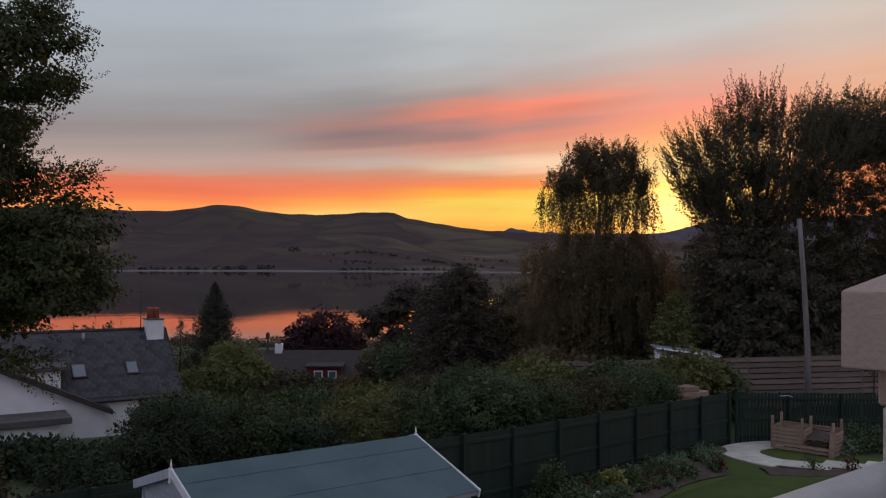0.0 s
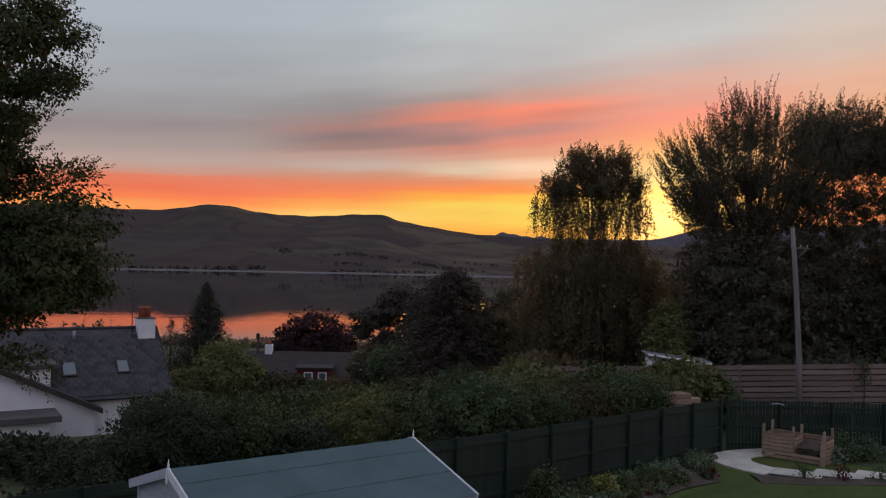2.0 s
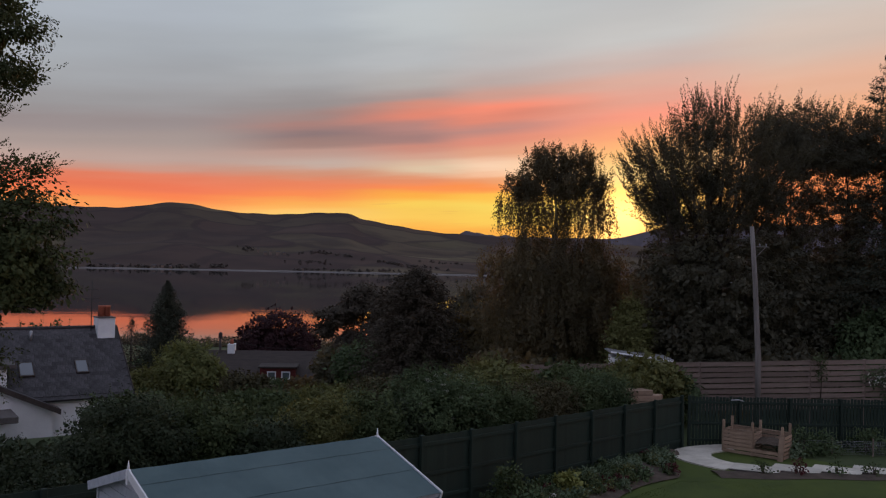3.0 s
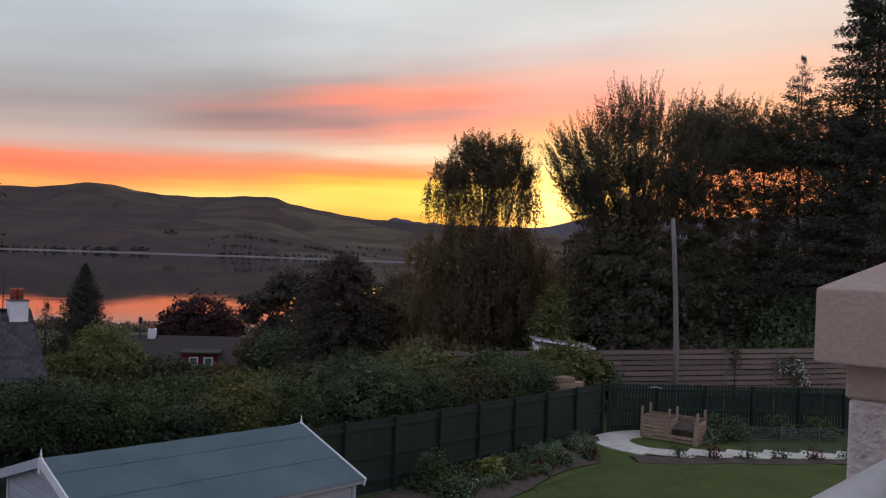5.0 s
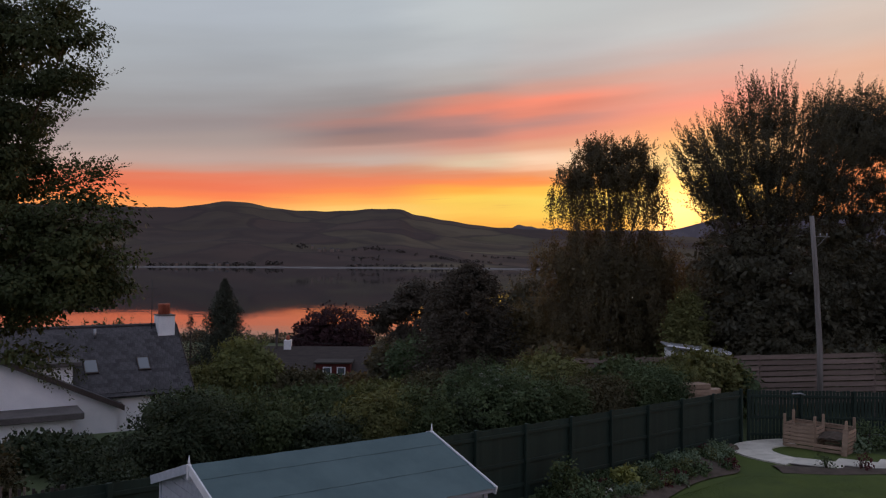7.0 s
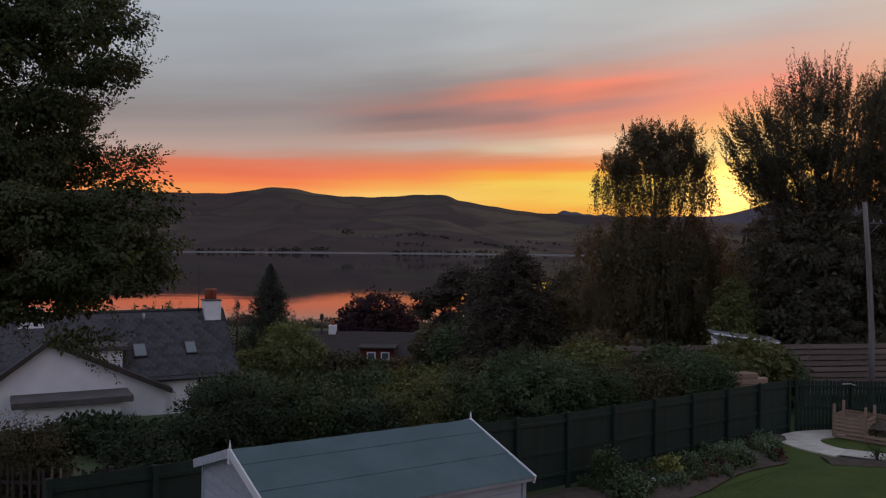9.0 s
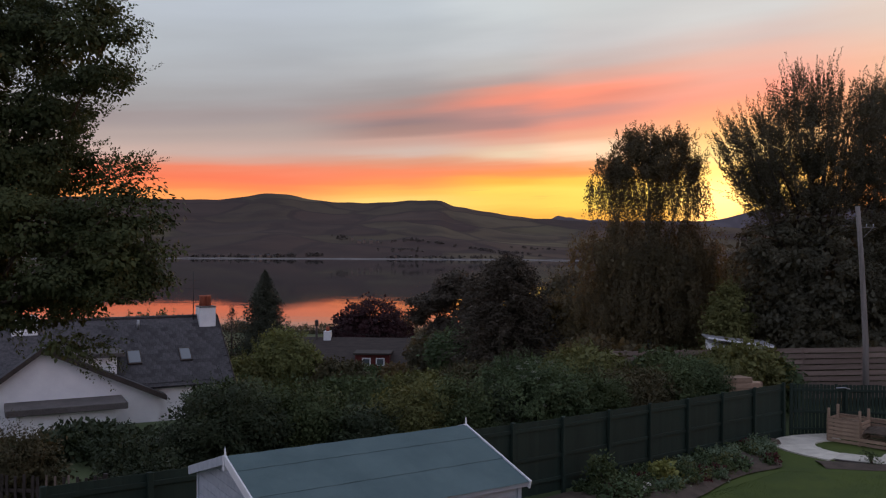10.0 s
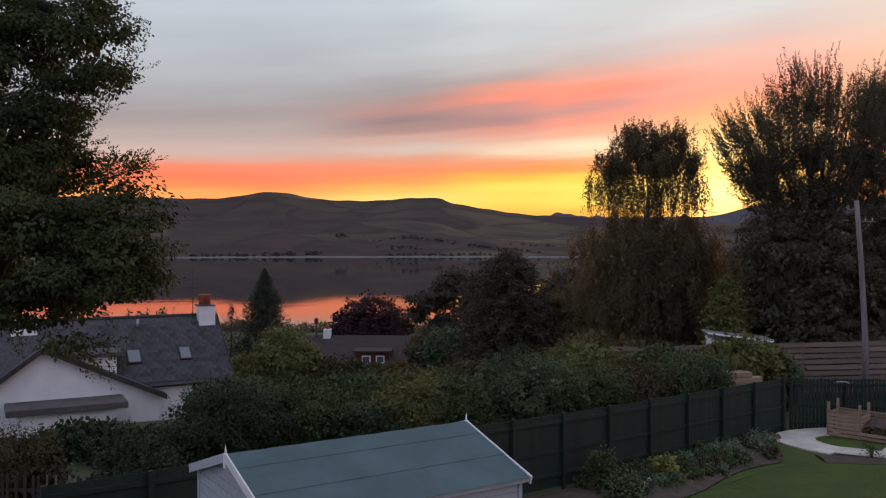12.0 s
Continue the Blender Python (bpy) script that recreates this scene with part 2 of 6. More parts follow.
def hill_material(name, tones, hedge):
    """Hillside: fields and heath in patches, with dark hedge lines and woods between."""
    mt = bpy.data.materials.new(name)
    mt.use_nodes = True
    nt = mt.node_tree
    N, L = nt.nodes.new, nt.links.new
    b = nt.nodes["Principled BSDF"]
    b.inputs["Roughness"].default_value, b.inputs["Specular IOR Level"].default_value = 0.95, 0.05
    co, mp = N("ShaderNodeTexCoord"), N("ShaderNodeMapping")
    mp.inputs["Scale"].default_value = (0.0030, 0.0030, 0.003)
    mp.inputs["Rotation"].default_value = (0, 0, 0.35)
    L(co.outputs["Object"], mp.inputs[0])
    warp = N("ShaderNodeTexNoise")
    warp.inputs["Scale"].default_value, warp.inputs["Detail"].default_value = 1.1, 4
    L(mp.outputs[0], warp.inputs["Vector"])
    mixv = N("ShaderNodeMix")
    mixv.data_type = "VECTOR"
    mixv.inputs[0].default_value = 0.35
    L(mp.outputs[0], mixv.inputs[4])
    L(warp.outputs["Color"], mixv.inputs[5])
    vo, ve = N("ShaderNodeTexVoronoi"), N("ShaderNodeTexVoronoi")
    ve.feature = "DISTANCE_TO_EDGE"
    for v in (vo, ve):
        v.inputs["Scale"].default_value = 2.2
        L(mixv.outputs[1], v.inputs["Vector"])
    sp, rp = N("ShaderNodeSeparateColor"), N("ShaderNodeValToRGB")
    L(vo.outputs["Color"], sp.inputs[0])
    rp.color_ramp.interpolation = "LINEAR"
    while len(rp.color_ramp.elements) < len(tones):
        rp.color_ramp.elements.new(0.5)
    for i, (e, c) in enumerate(zip(rp.color_ramp.elements, tones)):
        e.position, e.color = i / (len(tones) - 1), (*c, 1)
    L(sp.outputs[0], rp.inputs[0])
    wood = N("ShaderNodeTexNoise")
    wood.inputs["Scale"].default_value, wood.inputs["Detail"].default_value = 2.6, 8
    L(mp.outputs[0], wood.inputs["Vector"])
    wr = N("ShaderNodeMapRange")
    wr.inputs["From Min"].default_value, wr.inputs["From Max"].default_value = 0.44, 0.66
    L(wood.outputs[0], wr.inputs["Value"])
    er = N("ShaderNodeMapRange")
    er.inputs["From Min"].default_value, er.inputs["From Max"].default_value = 0.07, 0.03
    L(ve.outputs["Distance"], er.inputs["Value"])
    mxx = N("ShaderNodeMath")
    mxx.operation = "MAXIMUM"
    L(wr.outputs[0], mxx.inputs[0])
    L(er.outputs[0], mxx.inputs[1])
    sc = N("ShaderNodeMath")
    sc.operation, sc.inputs[1].default_value = "MULTIPLY", 0.7
    L(mxx.outputs[0], sc.inputs[0])
    cm = N("ShaderNodeMix")
    cm.data_type = "RGBA"
    L(sc.outputs[0], cm.inputs[0])
    L(rp.outputs[0], cm.inputs[6])
    cm.inputs[7].default_value = (*hedge, 1)
    L(cm.outputs[2], b.inputs["Base Color"])
    return mt


M_LAWN = surface("lawn_grass", (0.036, 0.058, 0.010), (0.080, 0.108, 0.020), 0.9, scale=0.9, fine=45, bump=0.6)
M_ROUGH = surface("rough_ground", (0.025, 0.04, 0.012), (0.06, 0.08, 0.03), 0.95, scale=0.35, fine=8, bump=0.6)
M_SOIL = surface("dark_soil", (0.042, 0.032, 0.025), (0.115, 0.088, 0.068), 0.95, scale=3, fine=40, bump=1.0)
M_GREEN = surface("green_stained_wood", (0.010, 0.021, 0.016), (0.022, 0.038, 0.029), 0.8, scale=2.5, stretch=(4, 4, 0.6), fine=50, bump=0.3, per_piece=0.12)
M_LARCH = surface("weathered_larch", (0.12, 0.088, 0.074), (0.26, 0.20, 0.17), 0.85, scale=2.0, stretch=(0.5, 4, 5), fine=40, bump=0.4, per_piece=0.2)
M_PINE = surface("raw_pine", (0.195, 0.134, 0.094), (0.385, 0.275, 0.20), 0.8, scale=3.0, stretch=(1, 1, 3), fine=50, bump=0.3, per_piece=0.18)
M_FELT = surface("grey_roofing_felt", (0.068, 0.110, 0.118), (0.116, 0.172, 0.180), 0.9, scale=1.3, fine=180, bump=0.35)
M_SHEDWOOD = surface("pale_grey_shed_boards", (0.30, 0.34, 0.40), (0.46, 0.50, 0.56), 0.7, scale=2.5, stretch=(0.5, 4, 4), fine=60, bump=0.2, per_piece=0.08)
M_WHITE = surface("white_trim_paint", (0.66, 0.68, 0.72), (0.84, 0.85, 0.87), 0.5, scale=3, fine=60, bump=0.1)
M_SLATE = surface("roof_slate", (0.014, 0.014, 0.018), (0.085, 0.080, 0.085), 0.68, scale=7, fine=24, bump=0.5, per_piece=0.35)
M_LEAD = surface("grey_lead_roofing", (0.05, 0.046, 0.046), (0.14, 0.125, 0.12), 0.75, scale=1.5, fine=20, bump=0.3)
M_RENDER = surface("white_wall_render", (0.72, 0.73, 0.76), (0.88, 0.885, 0.90), 0.9, scale=1.2, fine=60, bump=0.4)
M_DARKWOOD = surface("dark_brown_wood", (0.03, 0.024, 0.022), (0.07, 0.055, 0.05), 0.7, scale=3, fine=40, bump=0.2)
M_TERRA = surface("terracotta", (0.22, 0.06, 0.035), (0.40, 0.12, 0.07), 0.85, scale=6, fine=40, bump=0.3)
M_RED = surface("red_painted_boards", (0.085, 0.014, 0.013), (0.15, 0.028, 0.025), 0.7, scale=2, fine=30, bump=0.2)
M_BROWNROOF = surface("brown_roof_tiles", (0.034, 0.028, 0.026), (0.072, 0.058, 0.052), 0.85, scale=1.0, stretch=(1, 4, 4), fine=10, bump=0.5)
M_PALEROOF = surface("pale_metal_roof", (0.20, 0.20, 0.215), (0.33, 0.33, 0.345), 0.45, scale=1.5, fine=10, bump=0.1)
M_STONE = surface("buff_cast_stone", (0.37, 0.275, 0.225), (0.51, 0.40, 0.335), 0.85, scale=4, fine=140, bump=0.35)
M_ROUGHCAST = surface("roughcast_render", (0.50, 0.42, 0.39), (0.82, 0.73, 0.69), 0.95, scale=45, fine=160, bump=1.0)
M_RAIL = surface("satin_grey_metal", (0.50, 0.51, 0.54), (0.66, 0.67, 0.70), 0.35, metal=0.35, scale=6, fine=90, bump=0.05, specular=0.5)
M_SLAB = surface("pale_concrete_slab", (0.44, 0.41, 0.35), (0.68, 0.64, 0.56), 0.9, scale=2.2, fine=50, bump=0.4, per_piece=0.1)
M_POLE = surface("grey_timber_pole", (0.12, 0.108, 0.10), (0.24, 0.222, 0.21), 0.85, scale=2, stretch=(5, 5, 0.4), fine=40, bump=0.4)
M_BARK = surface("bark", (0.03, 0.022, 0.016), (0.09, 0.07, 0.055), 0.95, scale=4, stretch=(3, 3, 0.7), fine=30, bump=1.0)
M_BIRCHBARK = surface("birch_bark", (0.07, 0.06, 0.055), (0.32, 0.30, 0.28), 0.8, scale=3, stretch=(0.6, 0.6, 4), fine=30, bump=0.6)
M_METAL = surface("dull_galvanised_steel", (0.25, 0.26, 0.28), (0.42, 0.43, 0.45), 0.5, metal=0.7, scale=5, fine=40, bump=0.1)
M_CABLE = surface("black_cable", (0.02, 0.02, 0.02), (0.04, 0.04, 0.04), 0.6, scale=5, fine=20, bump=0)
M_SHORE = surface("pale_shingle_shore", (0.10, 0.095, 0.095), (0.22, 0.205, 0.20), 0.95, scale=0.02, fine=0.4, bump=0)
M_HILL = hill_material("far_hillside", [(0.062, 0.043, 0.042), (0.092, 0.064, 0.053), (0.108, 0.092, 0.058), (0.070, 0.049, 0.046), (0.138, 0.115, 0.072)], (0.050, 0.038, 0.037))
M_MOUNT = hill_material("distant_mountain", [(0.10, 0.085, 0.10), (0.125, 0.11, 0.125), (0.11, 0.095, 0.11)], (0.09, 0.078, 0.09))
M_WATER = water_material()
L_BEECH = leafy("beech_leaf", (0.062, 0.064, 0.050), (0.145, 0.142, 0.100), 0.38, (1.5, 1.0, 0.5))
L_COPPER = leafy("copper_beech_leaf", (0.033, 0.017, 0.020), (0.062, 0.030, 0.034), 0.10)
L_BIRCH = leafy("birch_leaf", (0.078, 0.072, 0.048), (0.180, 0.158, 0.094), 0.42, (1.6, 1.0, 0.45))
L_NEEDLE = leafy("conifer_needle", (0.034, 0.042, 0.032), (0.080, 0.088, 0.062), 0.06)
L_PINE = leafy("pine_needle", (0.048, 0.042, 0.034), (0.102, 0.084, 0.062), 0.06)
L_LAUREL = leafy("laurel_leaf", (0.034, 0.054, 0.026), (0.120, 0.165, 0.078), 0.12)
L_OLIVE = leafy("olive_green_leaf", (0.072, 0.080, 0.030), (0.190, 0.195, 0.075), 0.18)
L_FRESH = leafy("fresh_green_leaf", (0.085, 0.100, 0.036), (0.215, 0.232, 0.090), 0.2)
L_ASH = leafy("ash_leaf", (0.034, 0.052, 0.022), (0.112, 0.142, 0.064), 0.12)
L_TREE = leafy("broad_tree_leaf", (0.032, 0.044, 0.021), (0.100, 0.118, 0.048), 0.18)
L_PALE = leafy("pale_hosta_leaf", (0.096, 0.143, 0.088), (0.224, 0.285, 0.192), 0.15)
L_YELLOW = leafy("yellow_grass_blade", (0.170, 0.190, 0.060), (0.320, 0.330, 0.120), 0.2)
L_PURPLE = leafy("dusky_red_leaf", (0.053, 0.015, 0.019), (0.137, 0.043, 0.047), 0.15)
L_RUST = leafy("rust_tinted_leaf", (0.048, 0.048, 0.026), (0.120, 0.102, 0.055), 0.12)
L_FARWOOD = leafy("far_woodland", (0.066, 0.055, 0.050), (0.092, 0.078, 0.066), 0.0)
L_DARK = leafy("dark_shrub_leaf", (0.020, 0.030, 0.017), (0.068, 0.086, 0.046), 0.08)
L_HEAD = leafy("faded_flower_head", (0.150, 0.170, 0.130), (0.300, 0.310, 0.250), 0.1)
L_FLOWER = leafy("white_petal", (0.550, 0.560, 0.560), (0.800, 0.800, 0.780), 0.2)

# ---------------------------------------------------------------- builders


def part(name, bm, material, parent=None, label=""):
    """One mesh object from a bmesh, under its thing or part."""
    me = bpy.data.meshes.new(name)
    bm.to_mesh(me)
    bm.free()
    me.materials.append(material)
    ob = new(name, me)
    ob.parent = parent
    if label:
        ob["label"] = label
    return ob


def piece(name, me, parent, m):
    """One more object on a shared mesh."""
    ob = new(name, me)
    ob.parent, ob.matrix_basis = parent, m
    return ob


def thing(name, m, label, category, group="", kind=""):
    ob = new(name)
    ob.empty_display_size = 0.2
    ob.matrix_basis = m
    return tagged(ob, label, category, group, kind)


def add_box(bm, lo, hi, bevel=0.0, m=None):
    v = [bm.verts.new((x, y, z)) for x in (lo[0], hi[0]) for y in (lo[1], hi[1]) for z in (lo[2], hi[2])]
    fs = [bm.faces.new([v[i] for i in f]) for f in ((0, 1, 3, 2), (4, 6, 7, 5), (0, 4, 5, 1), (2, 3, 7, 6), (0, 2, 6, 4), (1, 5, 7, 3))]
    if bevel:
        es = list({e for f in fs for e in f.edges})
        r = bmesh.ops.bevel(bm, geom=es, offset=bevel, segments=1, affect="EDGES", profile=0.5)
        v = list({w for f in r["faces"] for w in f.verts} | {w for w in v if w.is_valid})
    if m is not None:
        bmesh.ops.transform(bm, matrix=m, verts=v)


def box_bm(lo, hi, bevel=0.0, m=None):
    bm = bmesh.new()
    add_box(bm, lo, hi, bevel, m)
    return bm


def box_mesh(name, lo, hi, material, bevel=0.0):
    bm = box_bm(lo, hi, bevel)
    me = bpy.data.meshes.new(name)
    bm.to_mesh(me)
    bm.free()
    me.materials.append(material)
    return me


def prism_bm(outline, depth, m=None):
    """A flat outline in x and z, given depth along y."""
    bm = bmesh.new()
    a = [bm.verts.new((x, 0, z)) for x, z in outline]
    b = [bm.verts.new((x, depth, z)) for x, z in outline]
    n = len(a)
    bm.faces.new(a)
    bm.faces.new(b[::-1])
    for i in range(n):
        bm.faces.new((a[i], b[i], b[(i + 1) % n], a[(i + 1) % n]))
    bmesh.ops.recalc_face_normals(bm, faces=bm.faces)
    if m is not None:
        bmesh.ops.transform(bm, matrix=m, verts=bm.verts)
    return bm


def add_tube(bm, pts, radii, sides=8):
    pts = [Vector(p) for p in pts]
    rings = []
    for i, p in enumerate(pts):
        d = (pts[min(i + 1, len(pts) - 1)] - pts[max(i - 1, 0)]).normalized()
        a = d.cross(Vector((0, 0, 1)) if abs(d.z) < 0.9 else Vector((1, 0, 0))).normalized()
        b = d.cross(a)
        rings.append([bm.verts.new(p + (a * math.cos(2 * math.pi * k / sides) + b * math.sin(2 * math.pi * k / sides)) * radii[i]) for k in range(sides)])
    for r0, r1 in zip(rings, rings[1:]):
        for k in range(sides):
            f = bm.faces.new((r0[k], r0[(k + 1) % sides], r1[(k + 1) % sides], r1[k]))
            f.smooth = True
    bm.faces.new(rings[0][::-1])
    bm.faces.new(rings[-1])


def tube_bm(pts, radii, sides=8):
    bm = bmesh.new()
    add_tube(bm, pts, radii, sides)
    bmesh.ops.recalc_face_normals(bm, faces=bm.faces)
    return bm


def quads(name, verts, material, parent=None, per=4):
    """A mesh of loose faces from an array of their corners."""
    n = len(verts) // per
    me = bpy.data.meshes.new(name)
    me.vertices.add(len(verts))
    me.vertices.foreach_set("co", np.ascontiguousarray(verts, dtype=np.float32).ravel())
    me.loops.add(len(verts))
    me.loops.foreach_set("vertex_index", np.arange(len(verts), dtype=np.int32))
    me.polygons.add(n)
    me.polygons.foreach_set("loop_start", np.arange(0, n * per, per, dtype=np.int32))
    me.update(calc_edges=True)
    me.materials.append(material)
    ob = new(name, me)
    ob.parent = parent
    return ob


def sheet(name, X, Y, Z, material):
    """A grid surface from three 2D arrays."""
    r, c = X.shape
    idx = np.arange(r * c).reshape(r, c)
    f = np.stack([idx[:-1, :-1], idx[:-1, 1:], idx[1:, 1:], idx[1:, :-1]], -1).reshape(-1, 4)
    me = bpy.data.meshes.new(name)
    me.vertices.add(r * c)
    me.vertices.foreach_set("co", np.stack([X, Y, Z], -1).astype(np.float32).ravel())
    me.loops.add(f.size)
    me.loops.foreach_set("vertex_index", f.astype(np.int32).ravel())
    me.polygons.add(len(f))
    me.polygons.foreach_set("loop_start", np.arange(0, f.size, 4, dtype=np.int32))
    me.polygons.foreach_set("use_smooth", np.ones(len(f), dtype=bool))
    me.update(calc_edges=True)
    me.materials.append(material)
    return new(name, me)


def unit(v):
    return v / np.maximum(np.linalg.norm(v, axis=-1, keepdims=True), 1e-9)


def wave(p, k, seed):
    """Cheap smooth 3D noise, about -1 to 1."""
    r = np.random.default_rng(seed)
    s = 0
    for i in range(6):
        d = unit(r.normal(size=3)) * k * (0.6 + 0.35 * i)
        s = s + np.sin(p @ d + r.uniform(0, 6.28)) / (1 + 0.3 * i)
    return s / 2.2


def foliage(rng, blobs, n, twig, m, leaf, mode="out", gap=-9.0, gapk=1.0, shell=0.35, wide=0.55, spread=0.5, root=None, loose=0.55):
    """Corners of leaves on twigs that fill blobs (cx, cy, cz, rx, ry, rz). mode: out, up, droop or fan."""
    B = np.array([b[:6] for b in blobs], float)
    w = B[:, 3] * B[:, 4] + B[:, 4] * B[:, 5] + B[:, 3] * B[:, 5]
    k = rng.choice(len(B), size=n, p=w / w.sum())
    d = unit(rng.normal(size=(n, 3)))
    r = rng.uniform(0, 1, (n, 1)) ** shell
    p = B[k, :3] + d * r * B[k, 3:]
    keep = wave(p, gapk, 5) > gap
    p, d, k, r = p[keep], d[keep], k[keep], r[keep]
    n = len(p)
    out = unit(d / B[k, 3:] * B[k, 3:].mean(1, keepdims=True))
    upv = np.array([0, 0, 1.0])
    jit = rng.normal(size=(n, 3)) * 0.35
    if mode == "up":
        dirs = unit(out * 0.55 + upv * 0.75 + jit)
    elif mode == "droop":
        dirs = unit(out * 0.12 - upv + jit * 0.35)
    elif mode == "ray":
        dirs = unit(unit(p - np.array(root, float)) + upv * 0.35 + jit * 0.75)
    elif mode == "fan":
        dirs = unit(out * [1, 1, 0.2] - upv * 0.12 + jit * 0.5)
    else:
        dirs = unit(out + jit + upv * 0.15)
    ln = twig * rng.uniform(0.5, 1.25, (n, 1))
    t = (np.arange(m) + rng.uniform(0, 1, (n, m))) / m
    base = p[:, None] + dirs[:, None] * (ln[:, None] * t[..., None]) + rng.normal(size=(n, m, 3)) * leaf * loose
    if mode != "droop":
        base[..., 2] -= (ln * t ** 2 * 0.12)
    ax = unit(dirs[:, None] * 0.6 + rng.normal(size=(n, m, 3)) * spread + (np.array([0, 0, -0.35]) if mode in ("droop", "out") else 0))
    face = rng.normal(size=(n, m, 3)) * 0.55 + (0 if mode == "droop" else out[:, None] * 0.7 + upv * 0.8)
    sd = unit(np.cross(ax, face))
    s = leaf * rng.uniform(0.6, 1.35, (n, m, 1))
    a = base
    q = np.stack([a, a + ax * s * 0.5 + sd * s * wide * 0.5, a + ax * s, a + ax * s * 0.5 - sd * s * wide * 0.5], 2)
    return q.reshape(-1, 3)


def leaf_quads(p, ax, face, s, wide):
    sd = unit(np.cross(ax, face))
    return np.stack([p, p + ax * s * 0.45 + sd * s * wide * 0.5, p + ax * s, p + ax * s * 0.45 - sd * s * wide * 0.5], -2).reshape(-1, 3)


def clumped(rng, blobs, clumps, rc, per, leaf, flat=(1, 1, 0.7), inner=0.62, wide=0.6, gap=-9.0, gapk=1.0, droop=0.25, rough=0.4):
    """Corners of leaves gathered in clumps over the blobs; the leaves of a clump face outwards and up together."""
    B = np.array([b[:6] for b in blobs], float)
    w = B[:, 3] * B[:, 4] + B[:, 4] * B[:, 5] + B[:, 3] * B[:, 5]
    k = rng.choice(len(B), size=clumps, p=w / w.sum())
    d = unit(rng.normal(size=(clumps, 3)))
    c = B[k, :3] + d * rng.uniform(inner, 1.0, (clumps, 1)) * B[k, 3:]
    keep = wave(c, gapk, 5) > gap
    c, d = c[keep], d[keep]
    n = len(c)
    size = rc * rng.uniform(0.6, 1.3, (n, 1, 1))
    q = unit(rng.normal(size=(n, per, 3)))
    p = c[:, None] + q * rng.uniform(0.25, 1, (n, per, 1)) ** 0.6 * size * np.array(flat)
    face = unit(d[:, None] * 0.6 + q * 0.75 + np.array([0, 0, 0.55]) + rng.normal(size=(n, per, 3)) * rough)
    ax = unit(np.cross(face, rng.normal(size=(n, per, 3))) + q * 0.5 + np.array([0, 0, -droop]))
    return leaf_quads(p, ax, face, leaf * rng.uniform(0.6, 1.35, (n, per, 1)), wide)


def spikes(rng, blobs, n, root, length, m, leaf, width=0.2, up=0.3, jit=0.22, shell=0.4, gap=-9.0, gapk=1.0, wide=0.55, sag=0.0):
    """Corners of leaves set close along straight shoots that fan out from a root and taper to their tips."""
    B = np.array([b[:6] for b in blobs], float)
    w = B[:, 3] * B[:, 4] + B[:, 4] * B[:, 5] + B[:, 3] * B[:, 5]
    k = rng.choice(len(B), size=n, p=w / w.sum())
    p = B[k, :3] + unit(rng.normal(size=(n, 3))) * rng.uniform(0, 1, (n, 1)) ** shell * B[k, 3:]
    p = p[wave(p, gapk, 5) > gap]
    n = len(p)
    d = unit(unit(p - np.array(root, float)) + np.array([0, 0, up]) + rng.normal(size=(n, 3)) * jit)
    ln = length * rng.uniform(0.55, 1.2, (n, 1, 1))
    t = ((np.arange(m) + rng.uniform(0, 1, (n, m))) / m)[..., None]
    side = unit(np.cross(d[:, None], rng.normal(size=(n, m, 3))))
    off = width * (1.08 - t) * rng.uniform(0.1, 1, (n, m, 1))
    q = p[:, None] + d[:, None] * ln * t + side * off
    q[..., 2] -= (sag * ln * t * t)[..., 0]
    ax = unit(d[:, None] * 0.75 + side * 0.7 + rng.normal(size=(n, m, 3)) * 0.25)
    face = unit(side * 0.3 + np.array([0, 0, 0.9]) + rng.normal(size=(n, m, 3)) * 0.5)
    return leaf_quads(q, ax, face, leaf * rng.uniform(0.65, 1.3, (n, m, 1)) * (1.1 - 0.45 * t), wide)


def limbs(rng, base, top, blobs, r0, count, bend=0.15):
    """A trunk with limbs that reach into the blobs."""
    bm = bmesh.new()
    base, top = Vector(base), Vector(top)
    H = (top - base).length
    pts = [base.lerp(top, i / 6) + Vector((rng.normal(), rng.normal(), 0)) * bend * (0 if i == 0 else 1) for i in range(7)]
    pts[0] -= Vector((0, 0, 0.3))
    add_tube(bm, pts, [r0 * (1.25 if i == 0 else 1 - 0.13 * i) for i in range(7)], 10)
    trunk = bm
    arms = []
    for c in range(count):
        b = blobs[c % len(blobs)]
        f = 0.25 + 0.6 * (c + 0.5) / count
        st = base.lerp(top, f)
        a = rng.uniform(0, 6.28)
        en = Vector((b[0] + math.cos(a) * b[3] * 0.7, b[1] + math.sin(a) * b[4] * 0.7, b[2] + b[5] * rng.uniform(-0.1, 0.75)))
        mid = st.lerp(en, 0.5) + Vector((0, 0, -0.06 * H + 0.1 * H * rng.uniform(-0.5, 0.6)))
        r = r0 * 0.42 * (1 - 0.5 * f)
        arms.append(tube_bm([st, st.lerp(mid, 0.5), mid, mid.lerp(en, 0.55), en], [r, r * 0.85, r * 0.65, r * 0.42, r * 0.15], 6))
    return trunk, arms


